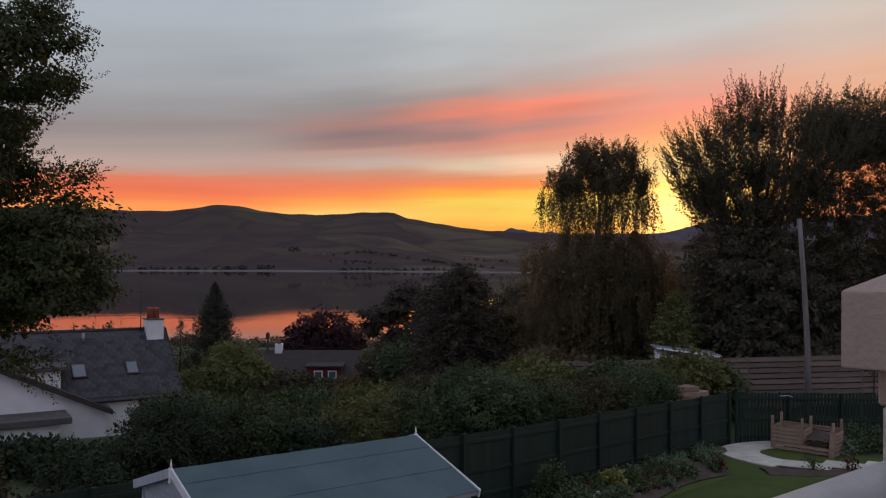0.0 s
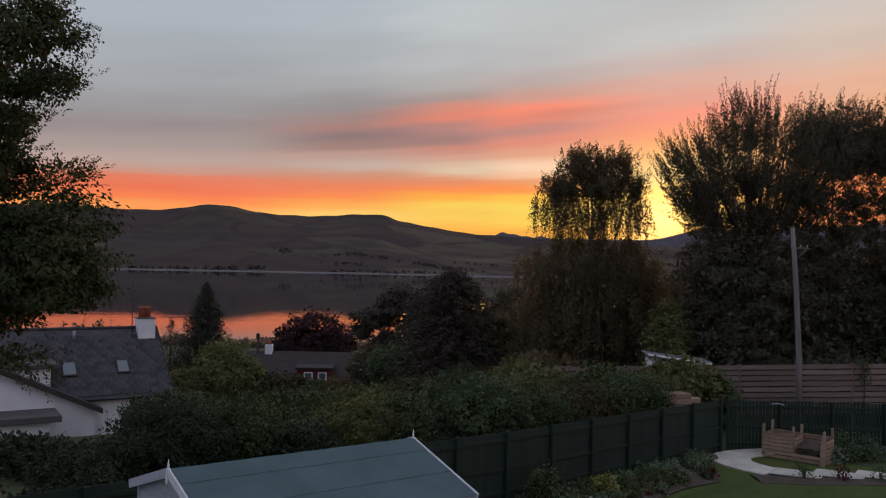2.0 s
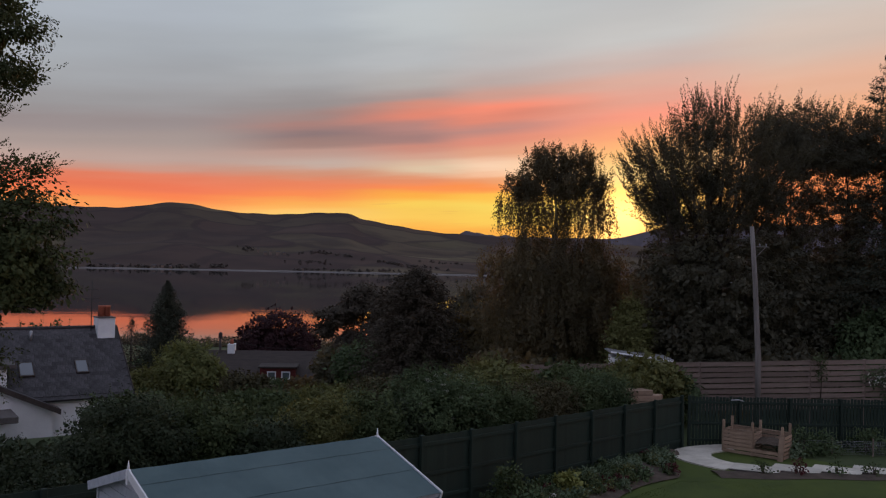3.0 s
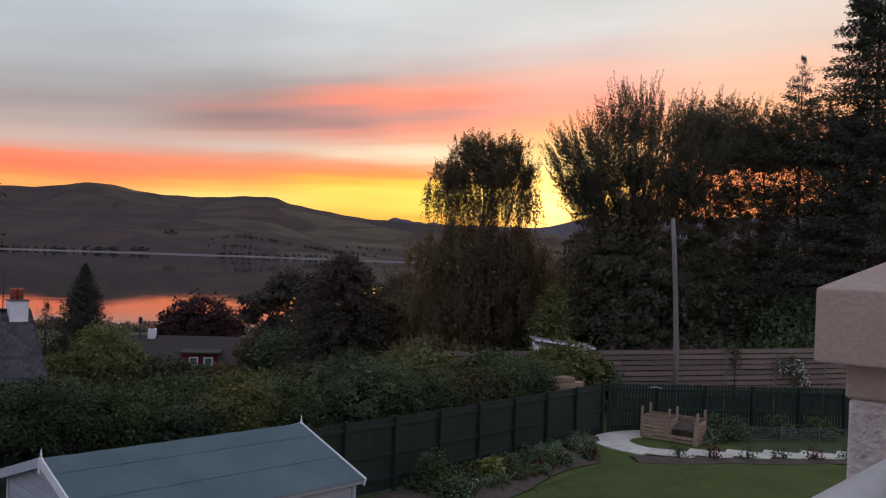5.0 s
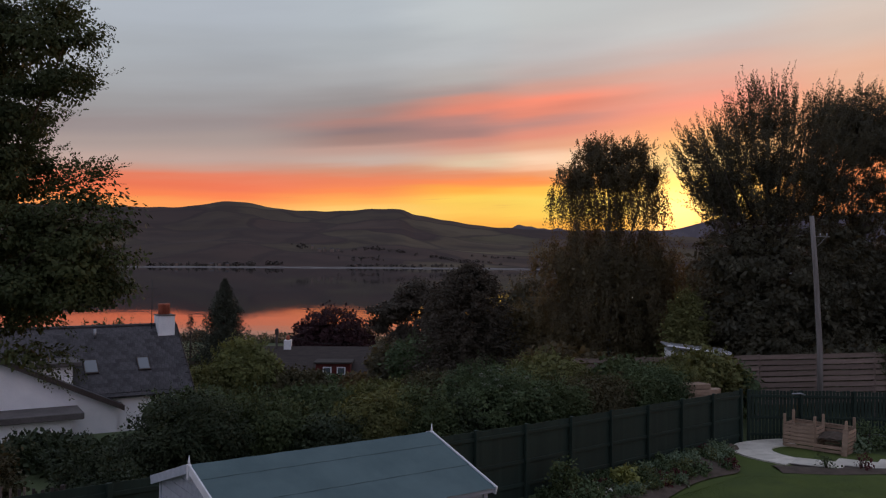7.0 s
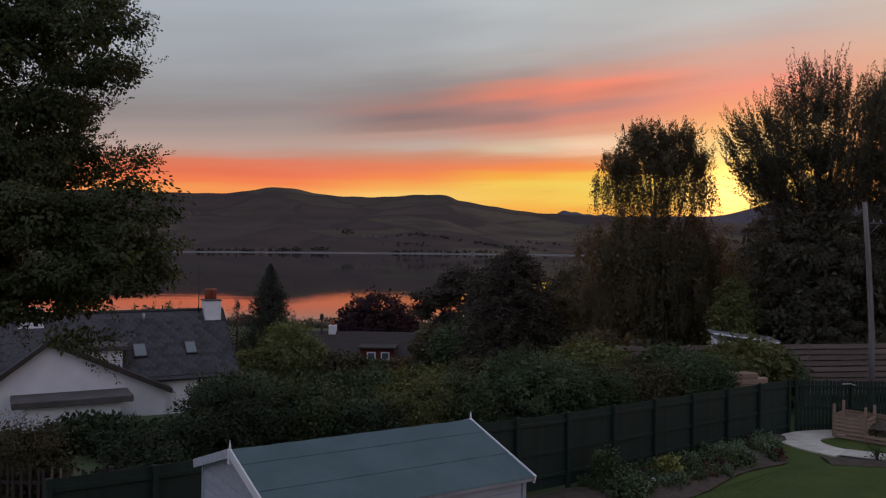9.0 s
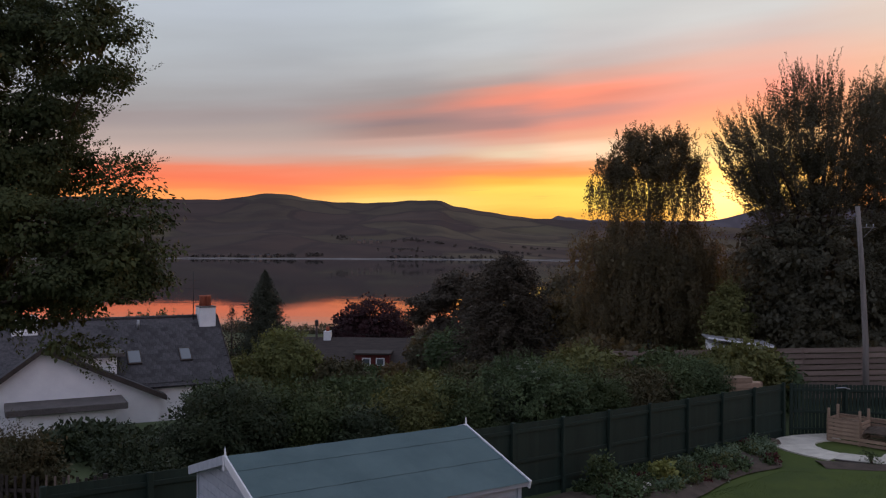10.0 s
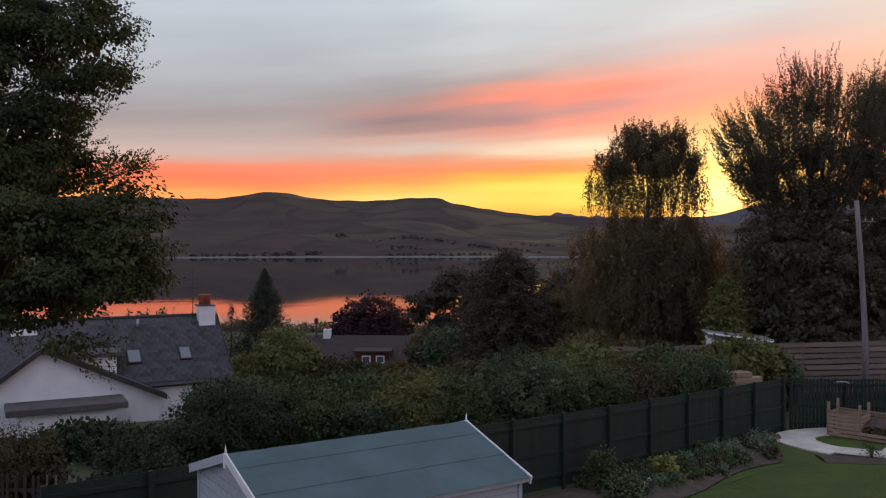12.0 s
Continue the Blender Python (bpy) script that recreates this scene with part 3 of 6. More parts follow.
def tree(name, seed, base, height, blobs, leafmat, bark, label, category, r0=0.25, arms=8, group="", sets=()):
    """A tree standing at base; blobs are relative to its foot. sets: keyword sets for foliage()."""
    rng = np.random.default_rng(seed)
    ob = thing(name, pose(*base), label, category, group)
    trunk, lim = limbs(rng, (0, 0, 0), (blobs[0][0] * 0.3, blobs[0][1] * 0.3, height * 0.88), blobs, r0, arms)
    t = part("trunk", trunk, bark, ob)
    for a in lim:
        part("limb", a, bark, t)
    quads("crown", np.concatenate([s.pop("make", foliage)(rng, s.pop("blobs", blobs), **s) for s in [dict(s) for s in sets]]), leafmat, ob)
    return ob


def conifer_leaves(rng, height, radius, tiers, per, leaf, power=0.9, start=0.06, droop=0.25, m=26):
    """Tiered boughs with drooping sprays, narrowing to a leader."""
    qs = []
    f = np.repeat(np.linspace(start, 0.995, tiers), per) + rng.uniform(-0.5, 0.5, tiers * per) / tiers
    f = np.clip(f, 0.0, 0.999)
    n = len(f)
    a = rng.uniform(0, 6.28, n)
    L = radius * (1 - f) ** power * rng.uniform(0.65, 1.12, n) + 0.025 * radius
    d = np.stack([np.cos(a), np.sin(a), np.zeros(n)], -1)
    t = np.sort(rng.uniform(0.1, 1, (n, m)), 1)
    side = np.stack([-d[:, 1], d[:, 0], d[:, 2]], -1)
    lat = rng.normal(size=(n, m)) * (L[:, None] * 0.16) * (1.05 - t)
    p = d[:, None] * (L[:, None] * t)[..., None] + side[:, None] * lat[..., None]
    p[..., 2] = (f * height)[:, None] + L[:, None] * (0.10 * t - droop * t ** 1.6) + rng.normal(size=(n, m)) * leaf * 0.5
    ax = unit(d[:, None] * 0.7 + side[:, None] * np.sign(lat)[..., None] * 0.6 + rng.normal(size=(n, m, 3)) * 0.35 + np.array([0, 0, -0.25]))
    sd = unit(np.cross(ax, rng.normal(size=(n, m, 3))))
    s = leaf * rng.uniform(0.6, 1.3, (n, m, 1)) * np.clip(L / (leaf * 7), 0.4, 1)[:, None, None]
    q = np.stack([p, p + ax * s * 0.5 + sd * s * 0.2, p + ax * s, p + ax * s * 0.5 - sd * s * 0.2], 2)
    return q.reshape(-1, 3)


def conifer(name, seed, base, height, radius, tiers, per, leaf, mat, label, category="conifer", **kw):
    rng = np.random.default_rng(seed)
    ob = thing(name, pose(*base), label, category)
    part("trunk", tube_bm([(0, 0, -0.3), (0.02, 0, height * 0.5), (0, 0.02, height * 0.97)], [radius * 0.035 + 0.05, radius * 0.022 + 0.02, 0.015], 8), M_BARK, ob)
    quads("crown", conifer_leaves(rng, height, radius, tiers, per, leaf, **kw), mat, ob)
    return ob


def shrub(name, seed, base, blobs, mat, label, category="shrub", group="", n=900, twig=0.5, m=10, leaf=0.12, mode="out", stems=4, wide=0.6, core=True):
    """A bush: stems from one root, and leafy twigs; blobs relative to its foot."""
    rng = np.random.default_rng(seed)
    ob = thing(name, pose(*base), label, category, group)
    bm = bmesh.new()
    for i in range(stems):
        b = blobs[i % len(blobs)]
        e = Vector((b[0] + rng.uniform(-0.5, 0.5) * b[3], b[1] + rng.uniform(-0.5, 0.5) * b[4], b[2] + 0.4 * b[5]))
        s = Vector((rng.uniform(-0.12, 0.12), rng.uniform(-0.12, 0.12), -0.15))
        add_tube(bm, [s, s.lerp(e, 0.5) + Vector((0, 0, 0.1 * b[5])), e], [0.05, 0.035, 0.012], 6)
    part("stems", bm, M_BARK, ob)
    if core:
        area = sum(b[3] * b[5] for b in blobs)
        rc = max(0.20, 0.24 * blobs[0][3])
        per = int(min(260, 6.5 * (rc / leaf) ** 2 + 30))
        qs = [clumped(rng, blobs, int(3.6 * area / rc ** 2) + 12, rc, per, leaf, wide=wide)]
        qs.append(spikes(rng, blobs, int(n * 0.10), (0, 0, -0.5), twig * 1.3, m + 6, leaf, width=0.10 + leaf * 0.3, up=0.5, jit=0.35, shell=0.12))
        inside = [(b[0], b[1], b[2], b[3] * 0.80, b[4] * 0.80, b[5] * 0.82) for b in blobs]
        qs.append(foliage(rng, inside, n // 3, twig, m, leaf * 1.6, mode, shell=0.35, wide=0.75))
    else:
        qs = [foliage(rng, blobs, n, twig, m, leaf, mode, shell=0.3, wide=wide)]
    quads("foliage", np.concatenate(qs), mat, ob)
    return ob

# ---------------------------------------------------------------- the lie of the land
LOCH = -22.0
F0, FD, FN = np.array((1.84, 22.44)), np.array((0.743, 0.669)), np.array((0.669, -0.743))


def step(v, lo, hi):
    t = np.clip((v - lo) / (hi - lo), 0, 1)
    return t * t * (3 - 2 * t)


def land(x, y):
    """Height of the ground: a level garden, higher by the house, falling to the loch."""
    x, y = np.asarray(x, float), np.asarray(y, float)
    df = (x - F0[0]) * FN[0] + (y - F0[1]) * FN[1]
    z = -0.45 + np.minimum(1.7, 0.31 * np.maximum(0, df - 1.5)) * step(-y, -20, -12)
    z = z - 0.13 * np.maximum(0, np.minimum(y, 95) - 32) * step(y, 31, 36) - 0.076 * np.maximum(0, y - 95)
    z = z - 0.10 * np.maximum(0, -7 - x) * step(y, 12, 24) * step(-y, -60, -40)
    return z + 0.12 * np.sin(x * 0.21 + 1) * np.sin(y * 0.17) * step(y, 34, 60)


def g(x, y):
    return float(land(x, y))


ys = np.concatenate([np.linspace(-30, 8, 12), np.linspace(9, 42, 80), np.linspace(44, 120, 50), np.linspace(124, 300, 40)])
xs = np.concatenate([np.linspace(-320, -42, 40), np.linspace(-40, 45, 130), np.linspace(47, 320, 40)])
GX, GY = np.meshgrid(xs, ys)
tagged(sheet("ground", GX, GY, land(GX, GY), M_ROUGH), "rough grassy hillside falling towards the loch", "ground", kind="structure")

wx, wy = np.meshgrid(np.linspace(-4200, 4200, 30), np.linspace(150, 3400, 20))
tagged(sheet("water", wx, wy, 0 * wx + LOCH, M_WATER), "calm loch mirroring the orange sunset sky", "water", kind="structure")


def hill_surface(A, Fr, r0, r1, back, crest, rough, shore, seed):
    """Points of a hill across the water: from a shore at r0 up to a crest at r1, crest(az) giving the height over the eye per metre."""
    R = np.where(Fr <= 1, r0 + (r1 - r0) * Fr, r1 + (Fr - 1) * back)
    top = 6 + crest(A) * r1
    up = np.clip(Fr, 0, 1)
    P = np.stack([np.sin(A) * R, np.cos(A) * R, 0 * R], -1)
    F = P.reshape(-1, 3)
    nz = wave(F * 0.004, 1.6, seed + 1) + 0.35 * wave(F * 0.011, 1.6, seed + 2)
    Z = shore + (top - shore) * (0.55 * up + 0.45 * up ** 2.2) + nz.reshape(A.shape) * rough * np.sin(np.pi * up) ** 0.8
    return P[..., 0], P[..., 1], np.where(Fr > 1, top - (Fr - 1) * 0.45 * (top - shore), Z)


def hillside(name, azr, r0, r1, back, crest, rough, material, label, shore=LOCH - 2, na=420, nr=70, seed=0):
    f = np.concatenate([np.linspace(0, 1, nr - 12), 1 + np.linspace(0.05, 1, 12)])
    A, Fr = np.meshgrid(np.linspace(*azr, na), f)
    return tagged(sheet(name, *hill_surface(A, Fr, r0, r1, back, crest, rough, shore, seed), material), label, "hill", kind="structure")


def hill_woods(seed, strips, copses):
    """Hedgerows, shore woods and copses on the far hill, as leafy tufts."""
    rng = np.random.default_rng(seed)
    aa, ff, hh = [], [], []
    for a0, a1, f0, f1, n, h in strips:
        t = rng.uniform(0, 1, n)
        aa.append(a0 + (a1 - a0) * t + rng.normal(size=n) * 0.0015)
        ff.append(f0 + (f1 - f0) * t + rng.normal(size=n) * 0.006 + 0.008 * np.sin(t * 9))
        hh.append(h * rng.uniform(0.6, 1.3, n))
    for a0, f0, wa, wf, n, h in copses:
        aa.append(a0 + rng.normal(size=n) * wa)
        ff.append(f0 + rng.normal(size=n) * wf)
        hh.append(h * rng.uniform(0.6, 1.3, n))
    a, fr, h = np.concatenate(aa), np.clip(np.concatenate(ff), 0.006, 0.97), np.concatenate(hh)
    x, y, z = hill_surface(a, fr, 1480, 2650, 900, near_crest, 9, LOCH - 2, 3)
    m = 26
    q = unit(rng.normal(size=(len(a), m, 3)))
    p = np.stack([x, y, z + h * 0.35], -1)[:, None] + q * rng.uniform(0.3, 1, (len(a), m, 1)) * h[:, None, None] * np.array([0.65, 0.5, 0.65])
    face = unit(q + np.array([0, 0, 0.4]))
    ax = unit(np.cross(face, rng.normal(size=(len(a), m, 3))))
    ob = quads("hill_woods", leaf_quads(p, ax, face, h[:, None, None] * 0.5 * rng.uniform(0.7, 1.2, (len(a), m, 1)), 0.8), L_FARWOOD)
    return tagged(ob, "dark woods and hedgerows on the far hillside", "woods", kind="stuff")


def bump(u, c, w):
    return np.exp(-((u - c) / w) ** 2)


def near_crest(a):
    # long moor with a rounded top, then a flat one with a steeper northern shoulder
    c = 0.0297 + 0.0163 * step(-a, -0.06, 0.075)
    c = c + 0.0095 * bump(a, -0.250, 0.046) + 0.0016 * step(-a, 0.28, 0.40)
    c = c + 0.0038 * step(a, -0.15, -0.085) * step(-a, 0.040, 0.058)
    c = c - 0.0035 * step(a, 0.055, 0.12) - 0.012 * step(a, 0.12, 0.4)
    return c + 0.0003 * np.sin(a * 70) + 0.0003 * np.sin(a * 190 + 1)


def far_crest(a):
    c = 0.027 + 0.013 * step(a, 0.24, 0.31) + 0.008 * step(a, 0.31, 0.55)
    j = np.sin(a * 260) * 0.5 + np.sin(a * 147 + 2) + 0.6 * np.sin(a * 410 + 1)
    return c + 0.0042 * bump(a, 0.085, 0.028) + 0.0011 * j * bump(a, 0.09, 0.09)


hillside("far_hill", (-0.95, 0.75), 1480, 2650, 900, near_crest, 9, M_HILL, "dark moorland hill with fields across the loch", na=620, nr=130, seed=3)
hillside("distant_mountain", (-0.4, 1.0), 3500, 4200, 500, far_crest, 20, M_MOUNT, "hazy purple mountains beyond the loch", na=500, nr=40, seed=9)
rh = random.Random(17)
HEDGES = [(-0.34, -0.19, 0.03, 0.05, 70, 6), (-0.12, 0.02, 0.02, 0.05, 50, 5), (-0.10, 0.06, 0.30, 0.12, 50, 5), (-0.02, 0.04, 0.22, 0.05, 40, 5)]
COPSES = [(rh.uniform(-0.42, 0.2), rh.uniform(0.03, 0.36), rh.uniform(0.004, 0.016), rh.uniform(0.008, 0.022), 22, 4.5) for _ in range(7)]
hill_woods(18, HEDGES, COPSES)
# shingle line along the far shore
sa = np.linspace(-0.95, 0.75, 260)
SA, SR = np.meshgrid(sa, np.array([1486.0, 1489.0, 1492.0]))
SZ = LOCH + np.array([0.05, 0.9, 1.5])[:, None] + 0.25 * np.sin(SA * 180)
tagged(sheet("shore", np.sin(SA) * (SR + 5 * np.sin(SA * 55)), np.cos(SA) * (SR + 5 * np.sin(SA * 55)), SZ, M_SHORE), "pale shingle shore road below the far hill", "shore", kind="structure")


def far_cottage(seed, az, r, z, w):
    ob = thing("far_cottage", pose(math.sin(az) * r, math.cos(az) * r, z, 0, 0, -math.degrees(az) + random.uniform(-20, 20)), "tiny pale cottage on the hillside across the loch", "house", "cottages across the loch")
    part("wall", box_bm((-w / 2, -2, -6), (w / 2, 2, 1.6)), M_LARCH, ob)
    part("roof", prism_bm([(-2.3, 1.6), (2.3, 1.6), (0, 3.4)], w + 0.6, pose(-w / 2 - 0.3, 0, 0, 0, 0, -90)), M_SLATE, ob)


HOUSES = [(-0.152, 1800, 9, 11), (-0.146, 1806, 11, 8), (-0.138, 1795, 10, 12), (-0.131, 1812, 9, 9), (-0.160, 1830, 16, 7), (-0.272, 1508, -18, 10), (-0.264, 1512, -17, 7), (-0.255, 1506, -18, 8), (-0.11, 1515, -17, 8), (-0.31, 1510, -17, 7)]
for i, (a, r, z, w) in enumerate(HOUSES):
    far_cottage(i, a, r, z, w * 0.6)

# ---------------------------------------------------------------- garden surfaces


def patch(name, X, Y, lift, material, label, category):
    return tagged(sheet(name, X, Y, land(X, Y) + lift, material), label, category, kind="structure")


# lawn: level turf from the flower bed to the far border
lu, lv = np.meshgrid(np.linspace(-2.0, 12.6, 60), np.linspace(0.03, 1, 60))
LX = F0[0] + FD[0] * lu + FN[0] * lv * 22
LY = F0[1] + FD[1] * lu + FN[1] * lv * 22
tagged(sheet("lawn", LX, LY, land(LX, LY) + 0.012 + 0.01 * np.sin(LX * 1.3) * np.sin(LY), M_LAWN), "mown green lawn with soft worn stripes", "lawn", kind="structure")
# flower bed mounded along the green fence
bu, bv = np.meshgrid(np.linspace(-1.5, 9.6, 90), np.linspace(0, 1, 16))
bw = 2.15 + 0.25 * np.sin(bu * 0.9) - 1.75 * step(bu, 6.6, 9.0)
BX = F0[0] + FD[0] * bu + FN[0] * (0.12 + bv * bw)
BY = F0[1] + FD[1] * bu + FN[1] * (0.12 + bv * bw)
rngb = np.random.default_rng(4)
tagged(sheet("flower_bed", BX, BY, land(BX, BY) + 0.02 + 0.16 * np.sin(np.pi * np.clip(bv, 0.02, 0.98)) ** 0.7 + rngb.normal(size=bv.shape) * 0.018 * (bv > 0.05) * (bv < 0.95), M_SOIL), "dark mounded soil of a flower bed along the fence", "flower bed", kind="structure")

# path: concrete slabs that sweep round a patch of turf
path_top = thing("path", pose(0, 0, 0), "curved path of pale concrete slabs", "path", kind="structure")


def slab_bm(a, b, c, d, z, th=0.05):
    bm = bmesh.new()
    lo = [bm.verts.new((x, y, z - th)) for x, y in (a, b, c, d)]
    hi = [bm.verts.new((x, y, z)) for x, y in (a, b, c, d)]
    bm.faces.new(hi)
    for i in range(4):
        bm.faces.new((lo[i], lo[(i + 1) % 4], hi[(i + 1) % 4], hi[i]))
    bmesh.ops.recalc_face_normals(bm, faces=bm.faces)
    return bm


def bez(p0, p1, p2, p3, t):
    s = 1 - t
    return tuple(s ** 3 * a + 3 * s * s * t * b + 3 * s * t * t * c + t ** 3 * d for a, b, c, d in zip(p0, p1, p2, p3))


outer = [bez((11.6, 30.1), (8.9, 29.6), (8.4, 28.0), (10.15, 26.35), i / 9) for i in range(10)]
inner = [bez((11.6, 29.1), (10.6, 29.0), (9.9, 28.2), (10.95, 27.1), i / 9) for i in range(10)]
for i in range(9):
    k = 0.012
    o0, o1, i0, i1 = outer[i], outer[i + 1], inner[i], inner[i + 1]
    q = [tuple(a + (b - a) * k for a, b in zip(o0, o1)), tuple(a + (b - a) * (1 - k) for a, b in zip(o0, o1)), tuple(a + (b - a) * (1 - k) for a, b in zip(i0, i1)), tuple(a + (b - a) * k for a, b in zip(i0, i1))]
    part("slab", slab_bm(*q, -0.395), M_SLAB, path_top)
for i in range(6):
    x = 10.35 + i * 1.28
    dx = Vector((1.26, -0.66))
    dy = Vector((0.52, 0.74))
    o = Vector((x, 26.5 - 0.05 * i))
    part("slab", slab_bm(tuple(o), tuple(o + dx), tuple(o + dx + dy), tuple(o + dy), -0.385 + 0.004 * (i % 2)), M_SLAB, path_top)
# dark timber-edged border in front of the slabs
bx, by = np.meshgrid(np.linspace(9.7, 19.0, 60), np.linspace(0, 1, 8))
BY2 = 25.35 + 0.06 * np.sin(bx * 2.1) + by * (0.95 - 0.04 * (bx - 10))
tagged(sheet("border_bed", bx, BY2, land(bx, BY2) + 0.025 + 0.05 * np.sin(np.pi * by), M_SOIL), "strip of dark soil edging the slab path", "flower bed", kind="structure")
sleeper = thing("sleeper_edging", pose(0, 0, 0), "low dark timber edging beside the slabs", "edging")
for i in range(6):
    x = 10.35 + i * 1.28
    part("sleeper", box_bm((0, -0.05, -0.1), (1.42, 0.05, 0.055), 0.01, pose(x, 26.44 - 0.05 * i, -0.45, 0, 0, -27.6)), M_DARKWOOD, sleeper)

# ---------------------------------------------------------------- green garden fence


def board_fence(name, start, along, bays, bay, ztop, height, side, board_w, gap, label, jagged=0.0, seed=1):
    """Close-boarded fence: posts and three rails on the garden side, boards behind."""
    rng = random.Random(seed)
    ob = thing(name, pose(0, 0, 0), label, "fence")
    ang = math.degrees(math.atan2(along[1], along[0]))
    post = box_mesh("post", (-0.05, -0.05, -0.3), (0.05, 0.05, height + 0.04), M_GREEN, 0.008)
    rail = box_mesh("rail", (0, -0.022, -0.045), (bay, 0.022, 0.045), M_GREEN, 0.006)
    bh = height
    boards = [box_mesh("board", (0, -0.009, 0), (board_w, 0.009, bh + d), M_GREEN, 0.0) for d in (0.0, jagged * 0.5, jagged)]
    for b in range(bays + 1):
        s = b * bay
        zt = ztop(s)
        px, py = start[0] + along[0] * s, start[1] + along[1] * s
        m = pose(px, py, zt - height, 0, 0, ang)
        piece("post", post, ob, m @ pose(0, side * 0.075, rng.uniform(-0.015, 0.02), rng.uniform(-0.6, 0.6), 0, 0))
        if b == bays:
            break
        dz = ztop(s + bay) - zt
        tilt = -math.degrees(math.atan2(dz, bay))
        for h in (0.18, 0.5, 0.9):
            piece("rail", rail, ob, m @ pose(0, side * 0.034, height * h, 0, tilt, 0))
        k = int(bay / (board_w + gap))
        for i in range(k):
            piece("board", boards[rng.randrange(3)], ob, m @ pose(i * bay / k, 0, dz * i / k + rng.uniform(-0.008, 0.008), 0, 0, rng.uniform(-0.5, 0.5)))
    return ob


def fence_top(s):
    s = s - 7 * 1.795
    return 1.50 - 0.016 * s if s > 0 else 1.50 - 0.03 * s


FS = tuple(F0 - FD * 7 * 1.795)
board_fence("garden_fence", FS, tuple(FD), 13, 1.795, fence_top, 1.86, -1, 0.1196, 0.0, "dark green stained close-boarded fence with posts", 0.0, 3)
board_fence("garden_fence", (10.27, 30.05), (0.9995, -0.012), 7, 1.83, lambda s: 1.27 - 0.004 * s, 1.84, -1, 0.095, 0.022, "dark green palisade fence across the garden end", 0.03, 5)

# horizontal larch screen beyond it
screen = thing("slatted_screen", pose(0, 36, 0), "weathered larch screen of horizontal slats", "fence")
sl = [box_mesh("slat", (0, -0.012, 0), (2.38, 0.012, 0.185), M_LARCH, 0.004) for _ in range(3)]
pm = box_mesh("post", (-0.05, 0.014, -2.2), (0.05, 0.11, 2.02), M_LARCH, 0.008)
rs = random.Random(8)
for b in range(10):
    x = 3.2 + b * 2.4
    zt = 1.72 + 0.031 * (x - 10)
    piece("post", pm, screen, pose(x, 0, zt - 2.0))
    for r in range(9):
        piece("slat", sl[r % 3], screen, pose(x + 0.01, rs.uniform(-0.004, 0.004), zt - 0.185 - r * 0.235, rs.uniform(-2, 2), -1.8 + rs.uniform(-0.35, 0.35), 0))

# ---------------------------------------------------------------- garden shed


